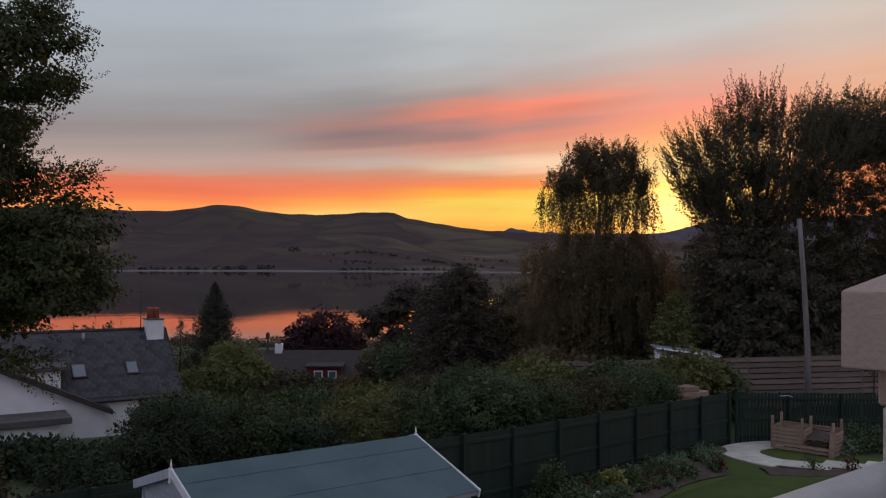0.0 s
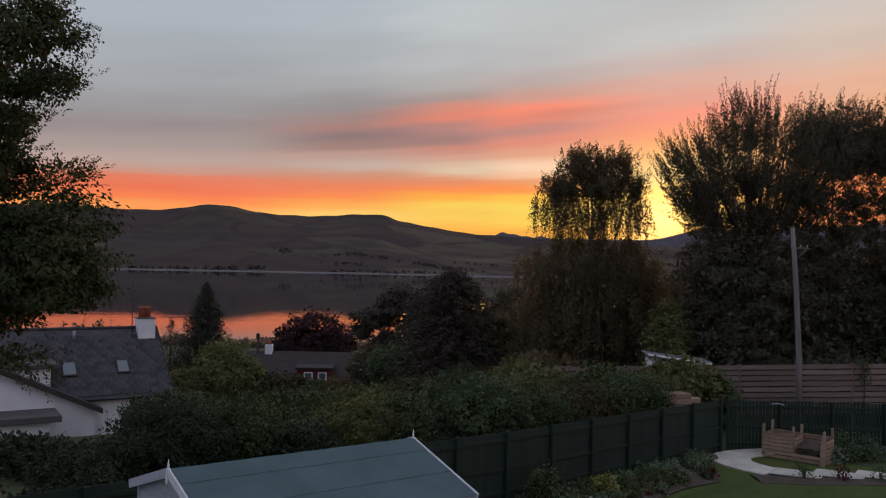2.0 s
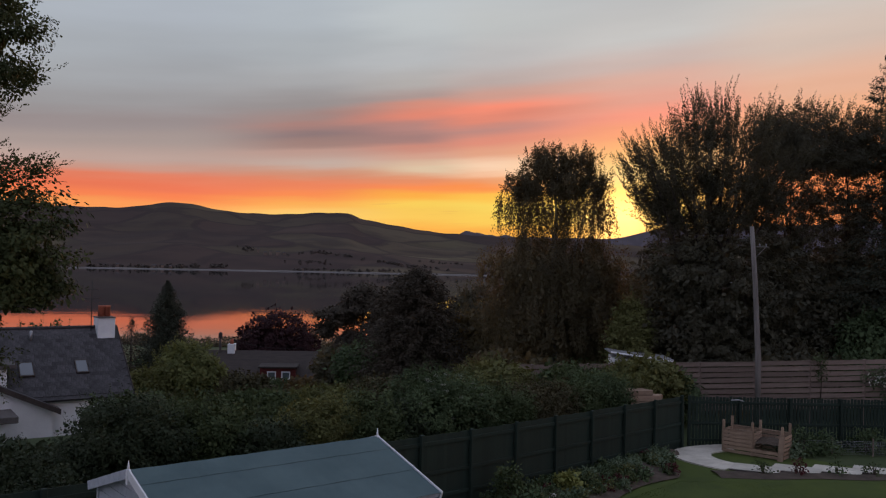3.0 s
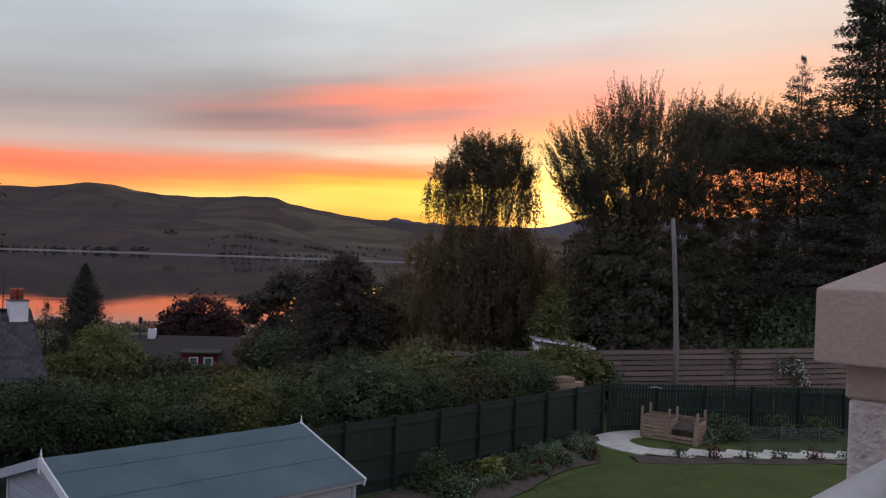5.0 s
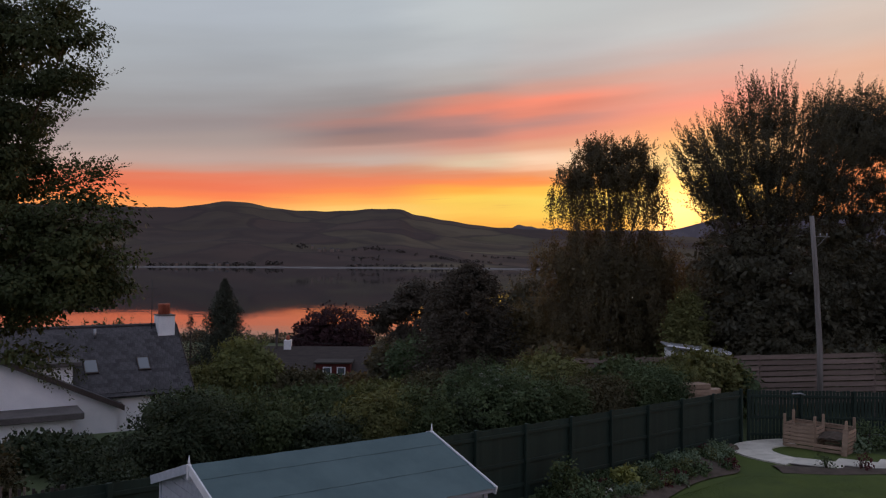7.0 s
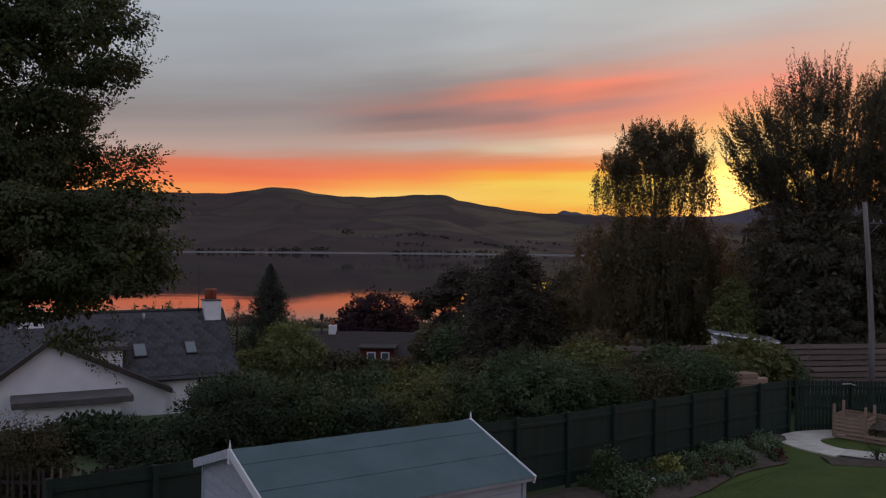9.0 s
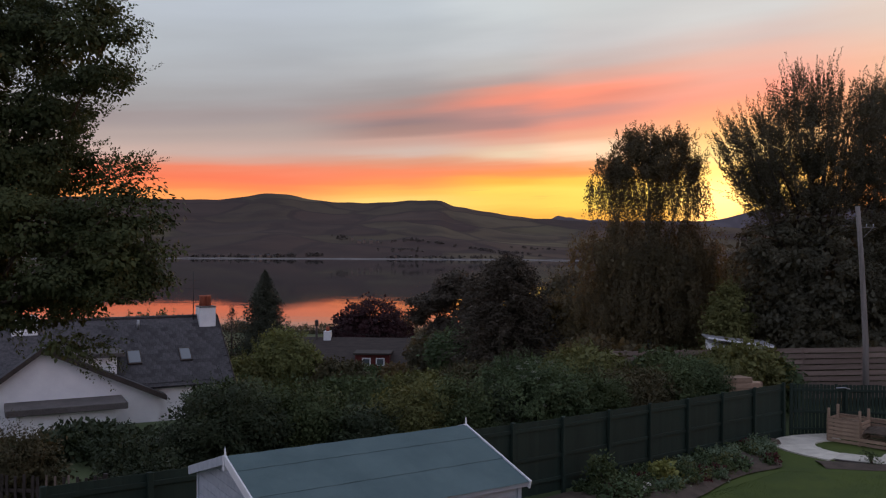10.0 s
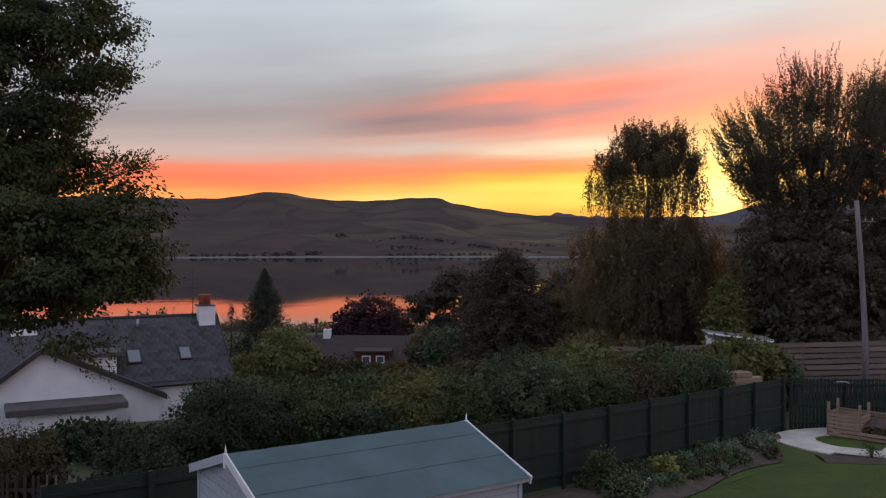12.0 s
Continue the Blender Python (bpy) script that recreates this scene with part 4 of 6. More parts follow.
def garden_shed():
    ob = thing("garden_shed", pose(-3.155, 10.411, 0, 0, 0, 35.9), "pale grey wooden shed with grey felt roof and white bargeboards", "shed")
    L, W, ZE, ZR, Z0, ov = 3.34, 1.36, 2.925, 3.385, 1.0, 0.12
    s = (ZR - ZE) / (W + ov)
    # boards of the two long walls and of the gables
    nb = 15
    h = (ZE - 0.06 - Z0) / nb
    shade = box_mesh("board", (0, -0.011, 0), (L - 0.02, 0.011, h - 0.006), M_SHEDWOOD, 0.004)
    for sy in (-1, 1):
        for i in range(nb):
            piece("board", shade, ob, pose(0.01, sy * W, Z0 + i * h, sy * 8, 0, 0))
    for x, nm in ((0.0, -1), (L - 0.02, 1)):
        z = Z0
        while z < ZR - 0.08:
            z1 = min(z + h - 0.005, ZR - 0.07)
            w0 = min(W, (ZR - 0.03 - z) / s)
            w1 = min(W, (ZR - 0.03 - z1) / s)
            bm = prism_bm([(-w0, z), (w0, z), (w1, z1), (-w1, z1)], 0.022, pose(x + 0.011, 0, 0, 0, 0, 90))
            part("board", bm, M_SHEDWOOD, ob)
            z += h
    for x in (0.0, L):
        for sy in (-1, 1):
            part("corner_post", box_bm((x - 0.03, sy * W - 0.03, Z0 - 0.1), (x + 0.03, sy * W + 0.03, ZE - 0.05), 0.004), M_SHEDWOOD, ob)
    # roof boards, felt strips lapped over one another
    ln = math.hypot(W + ov, ZR - ZE)
    tl = math.degrees(math.atan(s))
    for sy in (-1, 1):
        m = pose(0, 0, ZR, -tl if sy > 0 else tl, 0, 0)
        deck = part("roof", box_bm((-0.09, 0, -0.03), (L + 0.09, sy * ln, 0.0) if sy > 0 else (L + 0.09, 0, 0.0), 0, m) if sy > 0 else box_bm((-0.09, -ln, -0.03), (L + 0.09, 0, 0.0), 0, m), M_SHEDWOOD, ob)
        cuts = [0.0, 0.20, 0.58, 1.005]
        for i in range(3):
            a, b = cuts[i] * ln, cuts[i + 1] * ln + (0.05 if i < 2 else 0.0)
            lift = 0.013 - 0.004 * i
            bm = bmesh.new()
            n = 24
            grid = []
            for k in range(n + 1):
                x = -0.10 + (L + 0.20) * k / n
                row = []
                for j in range(4):
                    yv = a + (b - a) * j / 3
                    zz = lift + 0.003 * math.sin(k * 1.7 + i * 2 + j) + (0.002 if j == 3 else 0)
                    row.append(bm.verts.new((x, sy * yv, zz)))
                grid.append(row)
            for k in range(n):
                for j in range(3):
                    bm.faces.new((grid[k][j], grid[k + 1][j], grid[k + 1][j + 1], grid[k][j + 1]))
            ext = bmesh.ops.extrude_face_region(bm, geom=bm.faces[:])
            bmesh.ops.translate(bm, vec=(0, 0, -0.0035), verts=[v for v in ext["geom"] if isinstance(v, bmesh.types.BMVert)])
            bmesh.ops.recalc_face_normals(bm, faces=bm.faces)
            bmesh.ops.transform(bm, matrix=m, verts=bm.verts)
            part("felt_strip", bm, M_FELT, deck)
        # fascia under the eaves
        part("fascia", box_bm((-0.08, sy * (W + ov - 0.03) - 0.012, ZE - 0.06), (L + 0.08, sy * (W + ov - 0.03) + 0.012, ZE - 0.012), 0.003), M_SHEDWOOD, ob)
    for x in (-0.115, L + 0.085):
        for sy in (-1, 1):
            m = pose(x, 0, ZR, -tl if sy > 0 else tl, 0, 0)
            lo, hi = ((0, 0.0, -0.085), (0.022, ln + 0.02, 0.028)) if sy > 0 else ((0, -ln - 0.02, -0.085), (0.022, 0.0, 0.028))
            part("bargeboard", box_bm(lo, hi, 0.003, m), M_WHITE if sy < 0 else M_SHEDWOOD, ob, "white painted bargeboard" if sy < 0 else "")
        bm = bmesh.new()
        add_box(bm, (x - 0.012, -0.03, ZR - 0.16), (x + 0.034, 0.03, ZR + 0.02), 0.004)
        add_tube(bm, [(x + 0.011, 0, ZR + 0.0), (x + 0.011, 0, ZR + 0.05), (x + 0.011, 0, ZR + 0.13)], [0.016, 0.014, 0.002], 6)
        part("finial", bm, M_WHITE, ob, "pointed white finial")


garden_shed()

# ---------------------------------------------------------------- compost bin


def compost_bin():
    ob = thing("compost_bin", pose(11.16, 29.05, -0.45, 0, 0, -42), "double compost bin of raw timber slats, one bay open", "compost bin")
    pw, H, W, D = 0.075, 1.12, 0.98, 0.80
    post = box_mesh("post", (-pw / 2, -pw / 2, -0.05), (pw / 2, pw / 2, H), M_PINE, 0.006)
    for i in range(3):
        for j in range(2):
            piece("post", post, ob, pose(i * W, j * D, 0.02 * ((i + j) % 2), 0, 0, 0))
    bd = box_mesh("slat", (0.0, -0.012, 0), (W, 0.012, 0.10), M_PINE, 0.004)
    bs = box_mesh("slat", (0.0, -0.012, 0), (D, 0.012, 0.10), M_PINE, 0.004)
    for r in range(6):
        z = 0.04 + r * 0.128
        piece("slat", bd, ob, pose(0, -0.052, z))
        for i in range(2):
            piece("slat", bd, ob, pose(i * W, D + 0.052, z))
        for i in range(3):
            piece("slat", bs, ob, pose(i * W + (-0.052 if i == 0 else 0.052), 0, z, 0, 0, 90))
    for r in range(2):
        piece("slat", bd, ob, pose(W, -0.052, 0.04 + r * 0.128))
    part("top_board", box_bm((-0.03, D - 0.0, 0.80), (2 * W + 0.03, D + 0.03, 0.84), 0.004), M_PINE, ob)
    part("front_board", box_bm((0, -0.07, 0.80), (W, -0.02, 0.84), 0.004), M_PINE, ob)
    part("loose_plank", box_bm((-0.09, -0.012, -0.05), (0.09, 0.012, 0.86), 0.004, pose(2 * W - 0.02, -0.13, 0, -6, 2, 0)), M_PINE, ob, "pale plank leaning on the bin")
    bm = bmesh.new()
    bmesh.ops.create_grid(bm, x_segments=14, y_segments=10, size=0.5)
    for v in bm.verts:
        v.co = Vector((W * 1.5 + v.co.x * 0.88, D / 2 + v.co.y * 0.68, 0.50 + 0.1 * v.co.y + 0.14 * math.cos(v.co.x * 3) * math.cos(v.co.y * 3) + random.uniform(-0.03, 0.03)))
    part("compost", bm, M_SOIL, ob, "dark rotting compost")


compost_bin()

# small grey bracket post by the bin
fb = thing("bird_feeder_post", pose(11.7, 29.75, -0.45), "thin grey garden post with a short cross bar", "post")
part("pole", tube_bm([(0, 0, -0.1), (0, 0, 1.70)], [0.014, 0.012], 8), M_GREEN, fb)
part("cross_bar", tube_bm([(-0.02, 0, 1.66), (0.25, -0.02, 1.68), (0.42, -0.04, 1.63)], [0.022, 0.024, 0.02], 8), M_METAL, fb)

# stack of pale timber behind the fence
stack = thing("timber_stack", pose(8.95, 31.2, g(8.95, 31.2), 0, 0, 12), "stack of pale sawn timber beyond the fence", "timber stack")
for r in range(9):
    for c in range(3):
        part("plank", box_bm((-0.75 + 0.05 * ((r * 7 + c) % 3), -0.3 + c * 0.2, r * 0.2), (0.75 - 0.06 * ((r + c) % 4) - (0.5 if r == 8 else 0), -0.11 + c * 0.2, r * 0.2 + 0.185), 0.006), M_PINE, stack)

# ---------------------------------------------------------------- utility pole
pole = thing("utility_pole", pose(15.01, 35.2, g(15.01, 35.2)), "leaning grey timber telegraph pole with a bracket", "utility pole")
zt = 7.60 - g(15.5, 35.2)
lean = -0.42
part("shaft", tube_bm([(0.0, 0, -0.4), (-0.05, 0, zt * 0.35), (lean * 0.55, 0, zt * 0.72), (lean, 0, zt)], [0.125, 0.115, 0.10, 0.09], 12), M_POLE, pole)
part("bracket", box_bm((lean, -0.04, zt - 0.86), (lean + 0.72, 0.01, zt - 0.82), 0.008), M_POLE, pole)
part("brace", tube_bm([(lean + 0.08, -0.02, zt - 1.4), (lean + 0.6, -0.02, zt - 0.85)], [0.012, 0.012], 6), M_POLE, pole)
for dx in (0.35, 0.62):
    part("insulator", tube_bm([(lean + dx, -0.01, zt - 0.82), (lean + dx, -0.01, zt - 0.76), (lean + dx, -0.01, zt - 0.70)], [0.02, 0.03, 0.015], 8), M_METAL, pole)

# ---------------------------------------------------------------- balcony: pier, handrail, parapet
RA = math.degrees(math.atan2(0.67, 0.74))


def pier():
    # frame: x along the front face, y into the pier, origin at the cap's near corner
    ob = thing("balcony_pier", pose(0.473, 1.063, 0, 0, 0, -RA), "buff stone capped pier with roughcast shaft", "pier")
    c, zt, zb = 0.40, 5.936, 5.845
    bm = bmesh.new()
    lo = [bm.verts.new(p) for p in ((0, 0, zb), (c, 0, zb), (c, c, zb), (0, c, zb))]
    hi = [bm.verts.new((v.co.x, v.co.y, zt)) for v in lo]
    ap = bm.verts.new((c / 2, c / 2, zt + 0.105))
    bm.faces.new(lo[::-1])
    for i in range(4):
        j = (i + 1) % 4
        bm.faces.new((lo[i], lo[j], hi[j], hi[i]))
        bm.faces.new((hi[i], hi[j], ap))
    bmesh.ops.recalc_face_normals(bm, faces=bm.faces)
    bmesh.ops.bevel(bm, geom=[e for e in bm.edges], offset=0.0025, segments=2, affect="EDGES", profile=0.6)
    part("cap", bm, M_STONE, ob)
    n = 0.032
    part("neck", box_bm((n, n, zb - 0.045), (c - n, c - n, zb), 0.003), M_STONE, ob)
    part("shaft", box_bm((n + 0.004, n + 0.004, 4.3), (c - n - 0.004, c - n - 0.004, zb - 0.045), 0.004), M_ROUGHCAST, ob)


pier()
RAIL_DIR = Vector((0.77, 0.64, 0)).normalized()
ra = math.degrees(math.atan2(RAIL_DIR.y, RAIL_DIR.x))
rail = thing("handrail", pose(0.203, 0.604, 5.813, 0, 0, ra), "satin grey metal balcony handrail over an added dark bar", "handrail")
part("rail", tube_bm([(-2.05, -0.0056, -0.0244), (-0.8, -0.0056, -0.0244), (0.56, -0.0056, -0.0244)], [0.025, 0.025, 0.025], 32), M_RAIL, rail)
part("lower_strip", tube_bm([(-2.05, -0.016, -0.0545), (-0.8, -0.016, -0.0545), (0.56, -0.016, -0.0545)], [0.009, 0.009, 0.009], 16), M_RAIL, rail)
# black bar added to stand in for the darkness beneath the rail
part("added_dark_bar", box_bm((-2.05, -0.020, -0.135), (0.56, 0.006, -0.058), 0.003), M_CABLE, rail, "added bar standing in for the darkness under the rail")
part("bracket_plate", box_bm((0.500, -0.045, -0.070), (0.508, 0.034, 0.010), 0.003), M_METAL, rail)
parapet = thing("balcony_parapet", pose(0.207, 0.599, 0, 0, 0, ra), "plain roughcast balcony parapet below the handrail", "parapet", kind="structure")
part("wall", box_bm((-2.05, -0.056, 4.3), (0.50, -0.002, 5.67), 0.004), M_ROUGHCAST, parapet)
bf = part("balcony_floor", box_bm((-2.05, -1.9, 4.15), (0.95, 0.10, 4.298), 0.01, pose(0.207, 0.599, 0, 0, 0, ra)), M_STONE)
tagged(bf, "plain stone balcony floor", "floor", kind="structure")
hw = part("wall_house", box_bm((-9, -2.25, -0.5), (6, -1.95, 9.0), 0.0, pose(0.207, 0.599, 0, 0, 0, ra)), M_RENDER)
tagged(hw, "white rendered house wall behind the balcony", "wall", kind="structure")
# ---------------------------------------------------------------- slate-roofed cottage


def cottage():
    # x along the ridge away from the chimney end, y up the slope away from the garden, z from the ridge
    ux, uy = -0.854, -0.52
    ang = math.degrees(math.atan2(uy, ux))
    m = pose(-12.9, 40.0, 0, 0, 0, ang)
    ob = thing("cottage", m, "white cottage with slate roof, skylights and chimney", "house")
    # local y points down the garden slope when negative turned; the near slope lies at +y
    ZR, pit, T, Lr = 2.52, radians(38), 4.25, 15.0
    run, drop = T * math.cos(pit), T * math.sin(pit)
    ze = ZR - drop
    s = 1.0 if Matrix.Rotation(radians(ang), 3, "Z") @ Vector((0, 1, 0)) @ Vector((0.52, -0.854, 0)) > 0 else -1.0
    part("wall", box_bm((0.25, -run + 0.35, -8), (Lr, run - 0.35, ze + 0.1)), M_RENDER, ob)
    part("gable_wall", prism_bm([(-run + 0.35, ze), (run - 0.35, ze), (0, ZR - 0.25)], 0.3, pose(0.55, 0, 0, 0, 0, 90)), M_RENDER, ob)
    for sy in (-1, 1):
        mm = pose(0, 0, ZR, -38 if sy > 0 else 38, 0, 0)
        lo, hi = ((0, 0, -0.12), (Lr, T, -0.02)) if sy > 0 else ((0, -T, -0.12), (Lr, 0, -0.02))
        deck = part("roof", box_bm(lo, hi, 0, mm), M_SLATE, ob)
        if sy * s < 0:
            continue
        # courses of slates on the near slope
        rg = random.Random(21)
        sm = [box_mesh("slate", (0, 0, 0), (0.30, 0.34, 0.012), M_SLATE) for _ in range(2)]
        rest = bmesh.new()
        n = 0
        for r in range(17):
            y0 = r * 0.232
            x = 0.02 - 0.15 * (r % 2)
            while x < 9.2:
                w = 1.0
                if x > -0.01:
                    q = mm @ pose(x, sy * y0 if sy > 0 else sy * y0 - 0.34, 0.004 + rg.uniform(0, 0.008), (-2.4 if sy > 0 else 2.4) + rg.uniform(-0.6, 0.6), rg.uniform(-0.5, 0.5), rg.uniform(-0.8, 0.8))
                    if x < 5.2 and 2 <= r < 18 and n < 290:
                        piece("slate", sm[n % 2], deck, q)
                        n += 1
                    else:
                        add_box(rest, (0, 0, 0), (0.30, 0.34, 0.012), 0, q)
                x += 0.312
        tagged(part("slate_rest", rest, M_SLATE, deck), kind="stuff")
        # skylights
        for x0, x1, t0, t1 in ((3.72, 4.30, 2.10, 2.92), (1.60, 2.12, 2.10, 2.87)):
            a, b = (t0, t1) if sy > 0 else (-t1, -t0)
            w = part("skylight", box_bm((x0, a, 0.0), (x1, b, 0.09), 0.01, mm), M_DARKWOOD, ob, "roof window in a dark frame")
            part("pane", box_bm((x0 + 0.05, a + 0.06, 0.088), (x1 - 0.05, b - 0.06, 0.096), 0, mm), M_GLASS, w)
        # vent pipe
        part("vent_pipe", tube_bm([mm @ Vector((3.64, sy * 0.75, -0.02)), (mm @ Vector((3.64, sy * 0.75, 0))) + Vector((0, 0, 0.42))], [0.06, 0.06], 10), M_METAL, ob)
        # box dormer with a flat lead roof
        dz = ZR - 2.15 * math.sin(pit)
        yy = sy * 2.15 * math.cos(pit)
        ylo, yhi = sorted((yy - sy * 0.3, yy + sy * 1.35))
        d = part("dormer", box_bm((4.85, ylo, dz - 1.6), (6.5, yhi, dz + 0.02)), M_RENDER, ob)
        ylo, yhi = sorted((yy - sy * 0.35, yy + sy * 1.60))
        part("flat_roof", box_bm((4.55, ylo, dz + 0.022), (6.8, yhi, dz + 0.20), 0.02), M_LEAD, d, "flat lead dormer roof")
    part("ridge_tiles", tube_bm([(0, 0, ZR), (Lr, 0, ZR)], [0.09, 0.09], 8), M_SLATE, ob)
    for sy in (-1, 1):
        mm = pose(0, 0, ZR, -38 if sy > 0 else 38, 0, 0)
        lo, hi = ((-0.04, 0, -0.16), (-0.002, T, 0.03)) if sy > 0 else ((-0.04, -T, -0.16), (-0.002, 0, 0.03))
        part("bargeboard", box_bm(lo, hi, 0.005, mm), M_DARKWOOD, ob)
    # chimney
    ch = part("chimney", box_bm((0.20, -0.40 + s * 0.16, ZR - 1.6), (0.94, 0.44 + s * 0.16, ZR + 0.44), 0.015), M_WHITE, ob, "white painted chimney stack")
    part("coping", box_bm((0.17, -0.44 + s * 0.16, ZR + 0.442), (0.97, 0.48 + s * 0.16, ZR + 0.49), 0.01), M_LEAD, ch)
    for k in (0.45, 0.70):
        part("chimney_pot", tube_bm([(k, s * 0.1, ZR + 0.48), (k, s * 0.1, ZR + 0.86), (k, s * 0.1, ZR + 0.90), (k, s * 0.1, ZR + 0.98)], [0.15, 0.135, 0.155, 0.14], 12), M_TERRA, ch)
    part("far_chimney", box_bm((7.7, -0.4 + s * 0.3, ZR - 1.3), (8.7, 0.4 + s * 0.3, ZR + 0.28), 0.015), M_WHITE, ob, "white painted chimney stack")
    # television aerial on the stack
    ae = part("aerial", tube_bm([(1.14, s * 0.2, ZR - 0.2), (1.14, s * 0.2, ZR + 2.1)], [0.022, 0.018], 6), M_CABLE, ob)
    for z, w in ((1.3, 0.35), (1.7, 0.25)):
        part("aerial_bar", tube_bm([(1.14 - w, s * 0.2, ZR + z), (1.14 + w, s * 0.2, ZR + z)], [0.008, 0.008], 6), M_CABLE, ae)

    # the wing: a white gable towards the garden, under a roof longer on one side
    inv = m.inverted()
    apex = inv @ Vector((-17.62, 33.0, 0))
    ax, ay = apex.x, apex.y
    zA = 1.72
    rl, ll, dr, dl = 4.45, 3.2, 2.1, 2.4
    out = [(ax - rl, -8), (ax + ll, -8), (ax + ll, zA - dl), (ax, zA), (ax - rl, zA - dr)]
    w = part("wing", prism_bm(out, -0.3 * s, pose(0, ay, 0)), M_RENDER, ob)
    back = -(ay - 0.5 * s) if s > 0 else -ay
    for sx, ln, dp in ((-1, rl + 0.25, dr * (rl + 0.25) / rl), (1, ll + 0.25, dl * (ll + 0.25) / ll)):
        th = 0.07
        o = [(ax, zA + 0.02), (ax + sx * ln, zA + 0.02 - dp), (ax + sx * ln, zA + 0.02 + th - dp), (ax, zA + 0.02 + th)]
        part("wing_roof", prism_bm(o, -s * 0.75, pose(0, ay + s * 0.32, 0)), M_SLATE, w)
        o2 = [(ax, zA - 0.12), (ax + sx * ln, zA - 0.12 - dp), (ax + sx * ln, zA + 0.10 - dp), (ax, zA + 0.10)]
        part("bargeboard", prism_bm(o2, s * 0.035, pose(0, ay + s * 0.325, 0)), M_DARKWOOD, w, "dark brown bargeboard")
    # flat-roofed bay below the gable
    y0 = ay + s * 0.002
    ylo, yhi = sorted((y0, y0 + s * 1.5))
    by = part("bay", box_bm((ax - 2.55, ylo, -8), (ax + 0.95, yhi, -0.55), 0.01), M_RENDER, ob)
    ylo, yhi = sorted((y0, y0 + s * 1.85))
    part("flat_roof", box_bm((ax - 2.95, ylo, -0.548), (ax + 1.35, yhi, -0.30), 0.02), M_LEAD, by, "flat grey felted bay roof")


M_GLASS = bpy.data.materials.new("roof_window_glass")
M_GLASS.use_nodes = True
_b = M_GLASS.node_tree.nodes["Principled BSDF"]
_b.inputs["Base Color"].default_value, _b.inputs["Roughness"].default_value, _b.inputs["IOR"].default_value = (0.10, 0.12, 0.14, 1), 0.05, 1.6
_b.inputs["Coat Weight"].default_value = 0.8
cottage()

# ---------------------------------------------------------------- brown-roofed house further down the hill


def brown_house():
    ob = thing("chalet", pose(-13.9, 97, 0, 0, 0, 2), "low brown-roofed house with a dark red dormer", "house")
    part("wall", box_bm((-8.5, -5, -14), (8.2, 5, -8.4)), M_DARKWOOD, ob)
    part("roof", prism_bm([(-6.2, -8.9), (6.2, -8.9), (0, -4.75)], 17.6, pose(-9.0, 0, 0, 0, 0, -90)), M_BROWNROOF, ob)
    d = part("dormer", box_bm((-0.8, -4.6, -8.6), (2.9, -0.6, -6.1), 0.02), M_RED, ob, "dark red boarded dormer")
    part("dormer_roof", box_bm((-1.0, -4.9, -6.098), (3.1, -0.4, -5.92), 0.02), M_BROWNROOF, d)
    for x in (-0.05, 1.45):
        w = part("window", box_bm((x, -4.66, -7.30), (x + 0.95, -4.602, -6.45), 0.01), M_WHITE, d, "white framed window")
        part("pane", box_bm((x + 0.13, -4.672, -7.18), (x + 0.82, -4.662, -6.57)), M_GLASS, w)
    c = part("chimney", box_bm((-4.9, -0.5, -5.4), (-4.1, 0.5, -4.05), 0.02), M_WHITE, ob, "small white chimney")
    part("chimney_pot", tube_bm([(-4.5, 0, -4.05), (-4.5, 0, -3.5)], [0.2, 0.16], 10), M_TERRA, c)


brown_house()
mast = thing("telegraph_pole", pose(-19.6, 96.5, g(-19.6, 96.5)), "short dark telegraph pole by the brown-roofed house", "utility pole")
h = -2.75 - g(-19.6, 96.5)
part("shaft", tube_bm([(0, 0, -0.4), (0, 0, h)], [0.15, 0.13], 10), M_DARKWOOD, mast)
part("fitting", box_bm((-0.2, -0.16, h - 0.7), (0.2, 0.16, h - 0.1), 0.03), M_DARKWOOD, mast)
wire = thing("overhead_wire", pose(0, 0, 0), "thin sagging overhead wire", "cable")
part("strand", tube_bm([(-19.6 + 9.5 * t / 8, 96.4 - 0.4 * t, -3.1 - 0.9 * t / 8 - 0.55 * math.sin(math.pi * t / 8)) for t in range(9)], [0.018] * 9, 5), M_CABLE, wire)

# pale-roofed building beyond the weeping tree


def outbuilding():
    ob = thing("outbuilding", pose(13.0, 46.5, -0.85, 0, 0, -8), "low white outbuilding with a pale metal roof", "building")
    part("wall", box_bm((-1.3, -0.6, -3.2), (1.6, 2.0, 1.6)), M_RENDER, ob)
    part("roof", box_bm((-1.5, -1.3, -0.09), (1.8, 2.2, 0.0), 0.02, pose(0, 0, 1.85, -2, 5, 0)), M_PALEROOF, ob)
    part("gutter", tube_bm([(-1.5, -1.32, 2.02), (1.8, -1.32, 1.62)], [0.05, 0.05], 8), M_WHITE, ob)
    for x in (-1.4, -0.3, 0.7, 1.6):
        part("post", box_bm((x, -1.2, -3.2), (x + 0.12, -1.08, 1.55 - 0.13 * x), 0.01), M_WHITE, ob)
    for x in (-1.15, 0.3):
        w = part("window", box_bm((x, -0.65, 0.1), (x + 1.1, -0.602, 1.1), 0.01), M_WHITE, ob)
        part("pane", box_bm((x + 0.1, -0.66, 0.2), (x + 1.0, -0.652, 1.0)), M_GLASS, w)


outbuilding()

